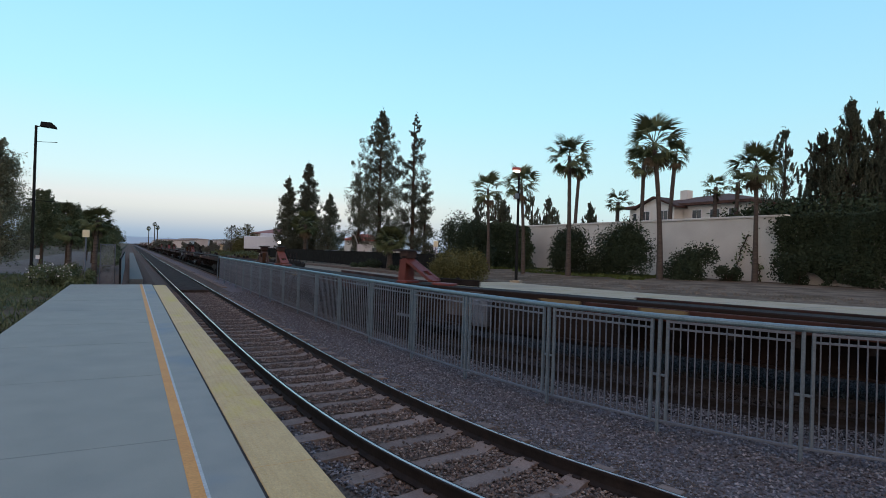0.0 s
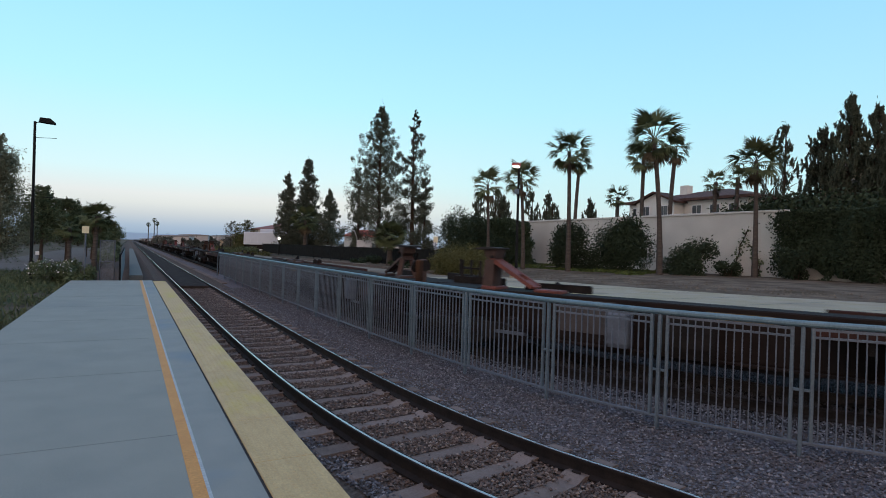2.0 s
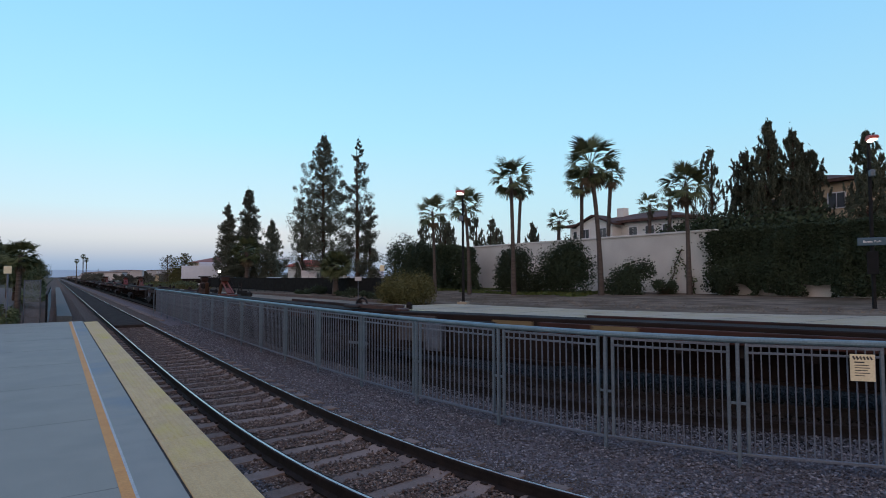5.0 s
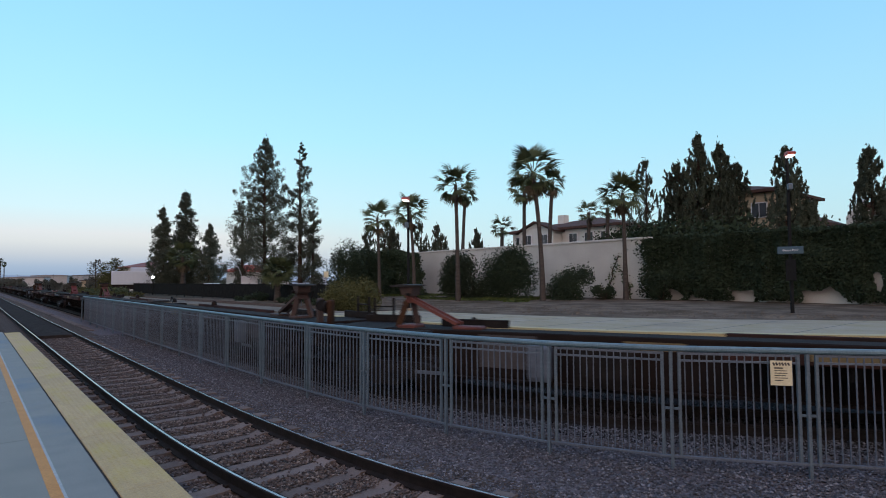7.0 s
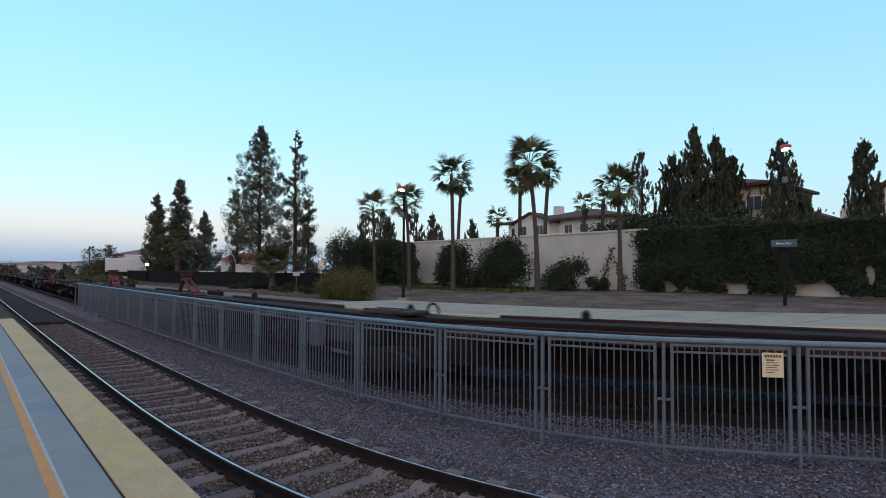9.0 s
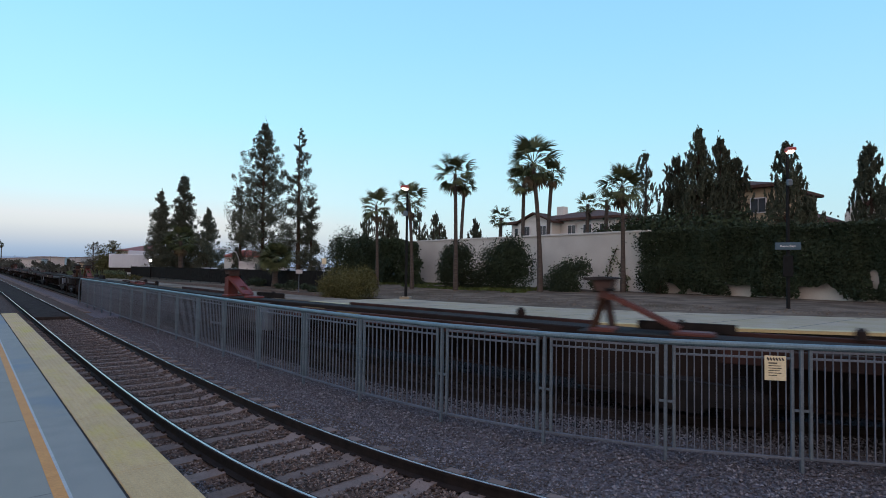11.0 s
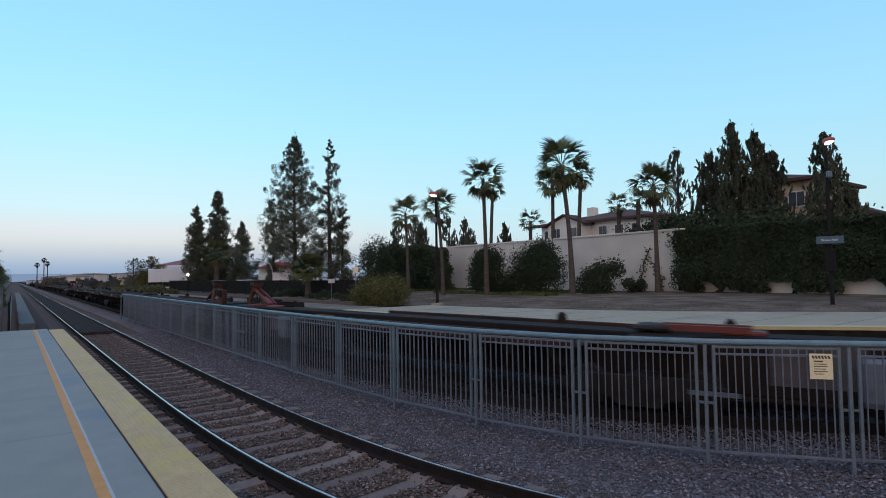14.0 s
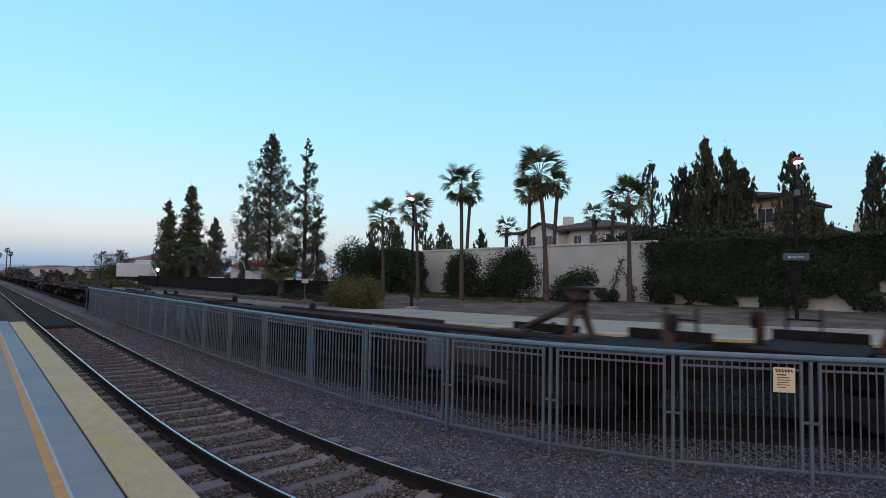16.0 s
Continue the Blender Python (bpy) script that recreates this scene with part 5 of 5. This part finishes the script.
def distance():
    buildings()
    silver = mat("silver_car_paint", (0.3, 0.31, 0.32), (0.36, 0.37, 0.38), 2, 0.3, 0.0)
    dark = mat("dark_car_paint", (0.03, 0.035, 0.045), (0.05, 0.055, 0.06), 2, 0.3, 0.0)
    for i, (x, y, turn) in enumerate(((36.5, 68, 20), (36.5, 61.5, 15), (39, 56, 30), (33.0, 66.5, 25), (26.5, 70, 10), (29.5, 72, 10), (38, 62, 20), (42, 53, 40))):
        car(x, y, turn, (PAINTWHITE, silver, dark, PAINTWHITE)[i % 4], ("white parked car", "silver parked car", "dark parked car", "white parked car")[i % 4] + " in the car park")
    for x, y, turn, tall in ((24.6, 77.5, 80, 1.15), (28.6, 79.0, 85, 1.2), (31.5, 74.0, 80, 1.15), (35.0, 70.0, 75, 1.2), (33.6, 71.5, 80, 1.25)):
        car(x, y, turn, (PAINTWHITE, silver)[int(x) % 2], "pale parked car behind the conifers", tall)
    for x, y, turn, tall in ((24.9, 65.5, 75, 1.9), (27.2, 62.0, 70, 2.0), (30.2, 58.5, 65, 1.9), (32.6, 55.6, 60, 1.8)):
        car(x, y, turn, PAINTWHITE, "tall white van parked beyond the conifers", tall)
    rng = random.Random(4)
    for i in range(56):
        a = radians(rng.uniform(1.8, 24))
        d = rng.uniform(130, 330)
        hh = rng.uniform(1.6, 3.3)
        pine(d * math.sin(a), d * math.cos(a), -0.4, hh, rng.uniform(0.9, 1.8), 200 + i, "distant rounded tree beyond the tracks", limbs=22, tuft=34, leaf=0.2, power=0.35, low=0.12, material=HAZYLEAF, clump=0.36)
    for i in range(16):
        a = radians(rng.uniform(-6.5, -0.9))
        d = rng.uniform(150, 330)
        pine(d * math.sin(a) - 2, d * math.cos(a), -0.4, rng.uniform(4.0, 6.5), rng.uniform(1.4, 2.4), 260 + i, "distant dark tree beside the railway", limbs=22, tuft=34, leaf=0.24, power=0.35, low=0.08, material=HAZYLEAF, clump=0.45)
    for x, y, h in ((5.3, 200, 6.6), (6.9, 200, 8.0), (7.8, 202, 7.0)):
        palm(x, y, -0.1, h, int(x * 10), 0.62, 30, (0, 0), 12, 0.17, "distant tall fan palm beside the railway")
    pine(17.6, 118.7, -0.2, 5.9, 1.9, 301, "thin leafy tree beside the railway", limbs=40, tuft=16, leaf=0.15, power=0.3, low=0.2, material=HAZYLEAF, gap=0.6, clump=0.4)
    pine(17.9, 103.4, -0.2, 5.6, 1.9, 302, "rounded yellow-green tree beside the railway", limbs=50, tuft=30, leaf=0.13, power=0.3, low=0.2, material=OLIVE, clump=0.42, gap=0.4)
    pine(16.0, 97.0, -0.2, 3.2, 1.5, 303, "low yellow-green tree beside the railway", limbs=45, tuft=34, leaf=0.15, power=0.3, low=0.15, material=OLIVE, clump=0.42)
    # wall and roof tones of the far town have the haze mixed in
    pale = mat("hazy_pale_wall", (0.42, 0.42, 0.43), (0.52, 0.51, 0.51), 0.3, 0.9, 0.05, per=0.2)
    dun = mat("hazy_dun_roof", (0.20, 0.17, 0.16), (0.27, 0.23, 0.21), 0.3, 0.9, 0.05, per=0.2)
    for i in range(44):
        a, d = radians(rng.uniform(1.6, 15.5)), rng.uniform(260, 560)
        w, dep, hh = rng.uniform(5, 15), rng.uniform(5, 9), rng.uniform(2.6, 6.0)
        b = tagged(empty("low_building", pose(d * math.sin(a), d * math.cos(a), -0.4, 0, 0, rng.uniform(-25, 25))), "low pale building in the hazy distance", "building", "distant town")
        part("wall", box(bmesh.new(), -w / 2, w / 2, 0, dep, 0, hh), pale, b)
        part("roof", hip(-w / 2, w / 2, 0, dep, hh, rng.uniform(0.3, 0.7), 0.3), dun, b)
    # thin utility poles among the far roofs
    for i in range(9):
        a, d = radians(3.0 + i * 1.35 + rng.uniform(-0.4, 0.4)), rng.uniform(170, 300)
        hh = rng.uniform(3.8, 5.6)
        u = tagged(empty("utility_pole", pose(d * math.sin(a), d * math.cos(a), -0.4, 0, 0, rng.uniform(-30, 30))), "thin wooden utility pole in the distance", "utility pole", "distant utility poles")
        part("pole", rod(bmesh.new(), (0, 0, 0), (0, 0, hh), 0.045, 0.035, 6), BARK, u)
        part("crossarm", box(bmesh.new(), -0.5, 0.5, -0.03, 0.03, hh - 0.45, hh - 0.39), BARK, u)
    # hills on the horizon, their haze put in as a glowing colour
    bm = bmesh.new()
    top, low = [], []
    for i in range(121):
        a = radians(-70 + i * 2)
        hgt = -14 + 14 * math.exp(-(((i * 2 - 70) + 2) / 16) ** 2) + 8 * noise.noise((i * 0.13, 0.0, 5.0)) + 4 * noise.noise((i * 0.4, 2.0, 5.0))
        low.append(bm.verts.new((2400 * math.sin(a), 2400 * math.cos(a), -20)))
        top.append(bm.verts.new((2400 * math.sin(a), 2400 * math.cos(a), hgt + 22)))
    for i in range(120):
        bm.faces.new((low[i], low[i + 1], top[i + 1], top[i]))
    one("backdrop_hills", bm, HILL, "", "", "structure")


distance()


# ---- the train: empty articulated spine cars with trailer hitches ----
UNIT, SHRINK = 18.0, 0.87
LONG = UNIT * SHRINK


def truck(parent, y):
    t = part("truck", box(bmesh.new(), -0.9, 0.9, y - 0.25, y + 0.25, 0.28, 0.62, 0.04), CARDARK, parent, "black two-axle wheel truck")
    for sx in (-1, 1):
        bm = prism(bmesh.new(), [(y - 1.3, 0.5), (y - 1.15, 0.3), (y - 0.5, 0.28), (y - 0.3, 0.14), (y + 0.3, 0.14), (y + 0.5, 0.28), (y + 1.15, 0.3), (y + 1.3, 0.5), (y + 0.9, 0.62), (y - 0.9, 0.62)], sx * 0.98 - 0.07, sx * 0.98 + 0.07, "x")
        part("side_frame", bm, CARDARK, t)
        for dy in (-0.89, 0.89):
            w = rod(bmesh.new(), (sx * 0.69, y + dy, 0.36), (sx * 0.82, y + dy, 0.36), 0.35, n=18)
            rod(w, (sx * 0.66, y + dy, 0.36), (sx * 0.70, y + dy, 0.36), 0.375, n=18)
            part("wheel", w, RAIL_SIDE, t)


def hitch(parent, y, s, raised, red, solid, dark):
    """A trailer hitch: plate on two legs with a long strut falling away towards s."""
    paint = HITCHRED if red else HITCHDULL if raised and not dark else HITCHBROWN
    if raised:
        plate = bmesh.new()
        prism(plate, [(y - s * 0.40, 1.76), (y + s * 0.28, 1.79), (y + s * 0.28, 1.82), (y - s * 0.1, 1.84), (y - s * 0.40, 1.81)], -0.30, 0.30, "x")
        h = part("hitch", plate, GREASE, parent, "raised trailer hitch with greased plate")
        part("head_block", prism(bmesh.new(), [(y - 0.22, 1.78), (y + 0.2, 1.78), (y + 0.13, 1.56), (y - 0.14, 1.54)], -0.2, 0.2, "x"), HITCHBROWN, h)
        part("collar", prism(bmesh.new(), [(y - 0.11, 1.56), (y + 0.11, 1.58), (y + s * 0.14, 1.36), (y - s * 0.12, 1.34)], -0.17, 0.17, "x"), paint, h)
        if solid:
            part("leg", prism(bmesh.new(), [(y - 0.13, 1.5), (y + 0.14, 1.5), (y - s * 0.02 + 0.2, 0.76), (y - s * 0.1 - 0.2, 0.76)], -0.2, 0.2, "x"), paint if red else HITCHBROWN, h, "broad steel leg")
            bm = bmesh.new()
            bar(bm, (-0.15, y + s * 0.06, 1.5), (-0.17, y + s * 1.25, 0.84), 0.09, 0.1)
            bar(bm, (0.15, y + s * 0.06, 1.5), (0.17, y + s * 1.25, 0.84), 0.09, 0.1)
            bar(bm, (0, y + s * 0.1, 1.5), (0, y + s * 0.78, 1.12), 0.3, 0.05)
            bar(bm, (0, y + s * 1.0, 0.99), (0, y + s * 1.3, 0.82), 0.36, 0.05)
            part("strut", bm, paint, h, "broad slotted strut")
        else:
            for x in (-0.14, 0.14):
                part("leg", bar(bmesh.new(), (x, y, 1.4), (x * 1.6, y - s * 0.2 if (x < 0) != dark else y + s * 0.1, 0.74), 0.1, 0.14), RUSTSTAND if x < 0 and not dark else HITCHBROWN, h)
                part("strut", bar(bmesh.new(), (x * 0.8, y + s * 0.08, 1.46), (x, y + s * 1.42, 0.84), 0.065, 0.085), paint, h)
            part("cross_plate", bar(bmesh.new(), (0, y + s * 0.75, 1.13), (0, y + s * 1.35, 0.86), 0.16, 0.03), paint, h)
        part("foot", box(bmesh.new(), -0.3, 0.3, y - 0.28, y + 0.2, 0.68, 0.80, 0.03), paint, h)
        part("side_bar", box(bmesh.new(), 0.74, 0.82, min(y + s * 0.5, y + s * 2.4), max(y + s * 0.5, y + s * 2.4), 0.70, 0.90, 0.01), CARDARK, h)
        part("clevis", rod(bmesh.new(), (-0.3, y + s * 0.1, 1.58), (0.3, y + s * 0.1, 1.58), 0.04, n=8), CARDARK, h)
        part("locking_lever", bar(bmesh.new(), (0.3, y - s * 0.1, 1.6), (0.42, y + s * 0.3, 1.2), 0.04, 0.04), CARDARK, h)
    else:
        h = part("hitch", box(bmesh.new(), -0.34, 0.34, y - 0.4, y + 0.3, 0.78, 0.88, 0.03), GREASE, parent, "trailer hitch folded down flat")
        for x in (-0.2, 0.2):
            part("strut", bar(bmesh.new(), (x, y + s * 0.2, 0.84), (x, y + s * 1.8, 0.82), 0.1, 0.12), paint, h)
        if not red:
            bm = bmesh.new()
            pts = [(0.45, y - s * (0.25 + 0.24 * math.cos(a)), 0.8 + 0.26 * math.sin(a)) for a in [k * math.pi / 8 for k in range(9)]]
            for a, b in zip(pts, pts[1:]):
                rod(bm, a, b, 0.03, n=6)
            part("loop", bm, BLACK, h, "black steel hoop")
    part("shoe", box(bmesh.new(), -0.2, 0.2, min(y + s * 1.3, y + s * 2.05), max(y + s * 1.3, y + s * 2.05), 0.70, 0.80, 0.03), paint, h, "strut shoe on the beam")
    knob = rod(bmesh.new(), (0.95, y + s * 1.35, 0.70), (0.95, y + s * 1.35, 0.86), 0.11, 0.1, 10)
    rod(knob, (0.95, y + s * 1.35, 0.86), (0.95, y + s * 1.35, 0.94), 0.1, 0.04, 10)
    part("buffer_knob", knob, CARDARK, h, "dark round stop")


def unit(raised, end, red, far_truck=False, solid=False, dark=False, tail=False, slide=0.0):
    """One spine platform, its hitch at the origin; the beam runs towards -y."""
    c = tagged(empty("spine_car"), "empty brown spine railcar with a %s %s hitch" % ("raised" if raised else "folded", "red" if red else "rusty"), "railcar", "moving freight train")
    bm = box(bmesh.new(), -0.36, 0.36, -UNIT + 0.3, 0.35, 0.24, 0.72, 0.02)
    box(bm, -0.48, 0.48, -UNIT + 0.5, 0.2, 0.20, 0.245, 0.005)
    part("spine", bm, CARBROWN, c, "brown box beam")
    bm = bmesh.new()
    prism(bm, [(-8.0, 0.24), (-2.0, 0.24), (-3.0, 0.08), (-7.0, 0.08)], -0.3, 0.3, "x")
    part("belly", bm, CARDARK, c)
    # wheel deck with its two guide beams
    deck = part("deck", box(bmesh.new(), -1.25, 1.25, slide - 16.7, slide - 7.4, 0.50, 0.56, 0.01), TRAY, c, "flat deck for trailer wheels")
    for sx in (-1, 1):
        part("guide_beam", box(bmesh.new(), sx * 1.3 - 0.06, sx * 1.3 + 0.06, slide - 16.8, slide - 7.3, 0.50, 0.71, 0.015), RUSTBEAM, deck)
        for k in range(8):
            part("cross_arm", prism(bmesh.new(), [(sx * 0.36, 0.36), (sx * 1.25, 0.50), (sx * 1.25, 0.42), (sx * 0.36, 0.2)], slide - 16.2 + k * 1.15, slide - 16.1 + k * 1.15), CARDARK, deck)
    knob = rod(bmesh.new(), (1.3, slide - 14.5, 0.69), (1.3, slide - 14.5, 0.85), 0.13, 0.11, 10)
    rod(knob, (1.3, slide - 14.5, 0.85), (1.3, slide - 14.5, 0.92), 0.11, 0.04, 10)
    part("deck_stop", knob, CARBROWN, deck, "rounded steel stop on the guide beam")
    part("stencil", box(bmesh.new(), -0.3735, -0.3685, -6.6, -5.4, 0.50, 0.64), STENCIL, c, "worn yellow stencil patch")
    # the large pale patch also stands in for light on the beam side
    part("stencil", box(bmesh.new(), -0.3735, -0.3685, -3.5, -2.1, 0.32, 0.66), PALEPATCH, c, "worn pale stencil patch, enlarged for the lit side of the beam")
    part("stencil", box(bmesh.new(), -1.3695, -1.3605, -9.6, -8.6, 0.56, 0.70), STENCIL, c, "worn yellow stencil patch")
    part("air_tank", rod(bmesh.new(), (-0.62, -5.6, 0.42), (-0.62, -4.4, 0.42), 0.2, n=12), CARDARK, c)
    part("brake_valve", box(bmesh.new(), -0.72, -0.45, -3.9, -3.4, 0.26, 0.52, 0.03), GALV_DULL, c, "grey brake valve box")
    part("step_bar", bar(bmesh.new(), (-1.2, -1.7, 0.30), (-1.2, -0.9, 0.30), 0.025, 0.025), GALV_DULL, c, "pale sill step")
    part("bolster_plate", box(bmesh.new(), -1.15, 1.15, -0.9, 0.3, 0.62, 0.70, 0.01), CARBROWN, c)
    hitch(c, 0.0, -1, raised, red, solid, dark)
    if far_truck and not raised:
        hitch(c, -UNIT - 0.5, -1, False, False, False, False)
    if tail:
        hitch(c, -17.2, 1, True, False, False, False)
    if end:
        part("end_sill", box(bmesh.new(), -0.4, 0.4, 0.35, 2.2, 0.36, 0.70, 0.02), CARBROWN, c)
        part("end_deck", box(bmesh.new(), -1.25, 1.25, 0.4, 2.25, 0.66, 0.72, 0.01), CARBROWN, c)
        part("end_beam", box(bmesh.new(), 1.2, 1.3, 0.45, 2.25, 0.72, 0.93, 0.01), CARDARK, c)
        for y in (1.3, 1.95):
            part("grab_post", box(bmesh.new(), 1.19, 1.24, y - 0.03, y + 0.03, 0.7, 1.42), CARDARK, c)
        part("grab_bar", box(bmesh.new(), 1.19, 1.23, 1.3, 1.95, 1.15, 1.19), CARDARK, c)
        stand = part("brake_stand", box(bmesh.new(), -0.54, -0.36, 2.08, 2.24, 0.7, 1.42, 0.03), HITCHBROWN if dark else RUSTSTAND, c, "hand brake stand")
        part("brake_wheel", rod(bmesh.new(), (-0.46, 2.25, 1.22), (-0.46, 2.30, 1.22), 0.17, n=14), CARDARK, stand)
        part("coupler", box(bmesh.new(), -0.15, 0.15, 2.2, 2.75, 0.42, 0.68, 0.05), CARDARK, c)
        bm = bmesh.new()
        pts = [(-0.3, 2.2, 0.6), (-0.32, 2.4, 0.36), (-0.25, 2.6, 0.3), (-0.15, 2.75, 0.42)]
        for a, b in zip(pts, pts[1:]):
            rod(bm, a, b, 0.03, n=6)
        part("air_hose", bm, BLACK, c)
    # the superstructure's true heights over the rail, and its length
    lows, highs = (0.0, 0.08, 0.24, 0.50, 0.72, 1.84), (0.12, 0.18, 0.30, 1.0, 1.24, 2.2)
    for child in c.children_recursive:
        for v in child.data.vertices:
            v.co = (v.co.x * 0.95, v.co.y * SHRINK, float(np.interp(v.co.z, lows, highs)))
    truck(c, 0.0)
    if far_truck:
        truck(c, -LONG)
    if dark:
        # units that face the other way are built as mirror images, so that their fittings stay on the same side of the train
        for child in c.children_recursive:
            child.data.transform(Matrix.Diagonal((-1, 1, 1, 1)))
            child.data.flip_normals()
    return c


SPEED = -9.86
ARC_Y = np.linspace(-260, 560, 16401)
ARC_X = line(TRAIN_D, ARC_Y)
ARC_S = np.concatenate([[0], np.cumsum(np.hypot(np.diff(ARC_X), np.diff(ARC_Y)))])
ARC_S = ARC_S - np.interp(0, ARC_Y, ARC_S)


def on_track(s):
    """The place on the train's track, s metres along it from the standpoint."""
    y = float(np.interp(s, ARC_S, ARC_Y))
    return Vector((float(np.interp(y, ARC_Y, ARC_X)), y, RAIL_Z))


def riding(s, way):
    """The pose of a unit whose hitch is at s and whose other end trails one unit length behind it."""
    p, q = on_track(s), on_track(s - way * LONG)
    d = (p - q) * (1 if way > 0 else -1)
    return pose(p.x, p.y, p.z, 0, 0, math.degrees(math.atan2(-d.x, d.y)) + (0 if way > 0 else 180))


def train():
    """Every unit: place along the train at the start, direction, hitch state."""
    cars = []
    rows = [(-29.9, 1, True, False, True), (-14.3, 1, True, False, True), (1.26, 1, True, False, True, False, True), (16.86, 1, True, False, True, False, True), (32.46, 1, True, True, False, False, True)]
    rows += [(36.6, -1, True, True, False, False, False, True), (66.0, 1, False, False, False, True), (81.05, 1, True, True, False)]
    start = 85.74
    for k in range(5):
        rows += [(start, -1, True, True, False, False, False, True, False, 1.8), (start + (15.4 if k else 14.8), -1, False, False, False, False, False, True, k == 0, 1.8), (start + 44.5, 1, k == 0, False, k == 0, True, k == 0, False, False, 1.6), (start + 59.6, 1, False, False, True, False, False, False, False, 1.7), (start + 75.1, 1, True, True, False)]
        start += 80.09
    made = {}
    for s, way, *state in rows:
        key = tuple(state)
        m = riding(s, way)
        if key in made:
            ob = copy_thing(made[key], m)
        else:
            ob = made[key] = unit(*state)
            ob.matrix_basis = m
        cars.append((ob, s, way))
    return cars


CARS = train()


def motions():
    for ob, s, way in CARS:
        walk(ob, [(0.4 * k, riding(s + SPEED * 0.4 * k, way)) for k in range(41)])


motions()
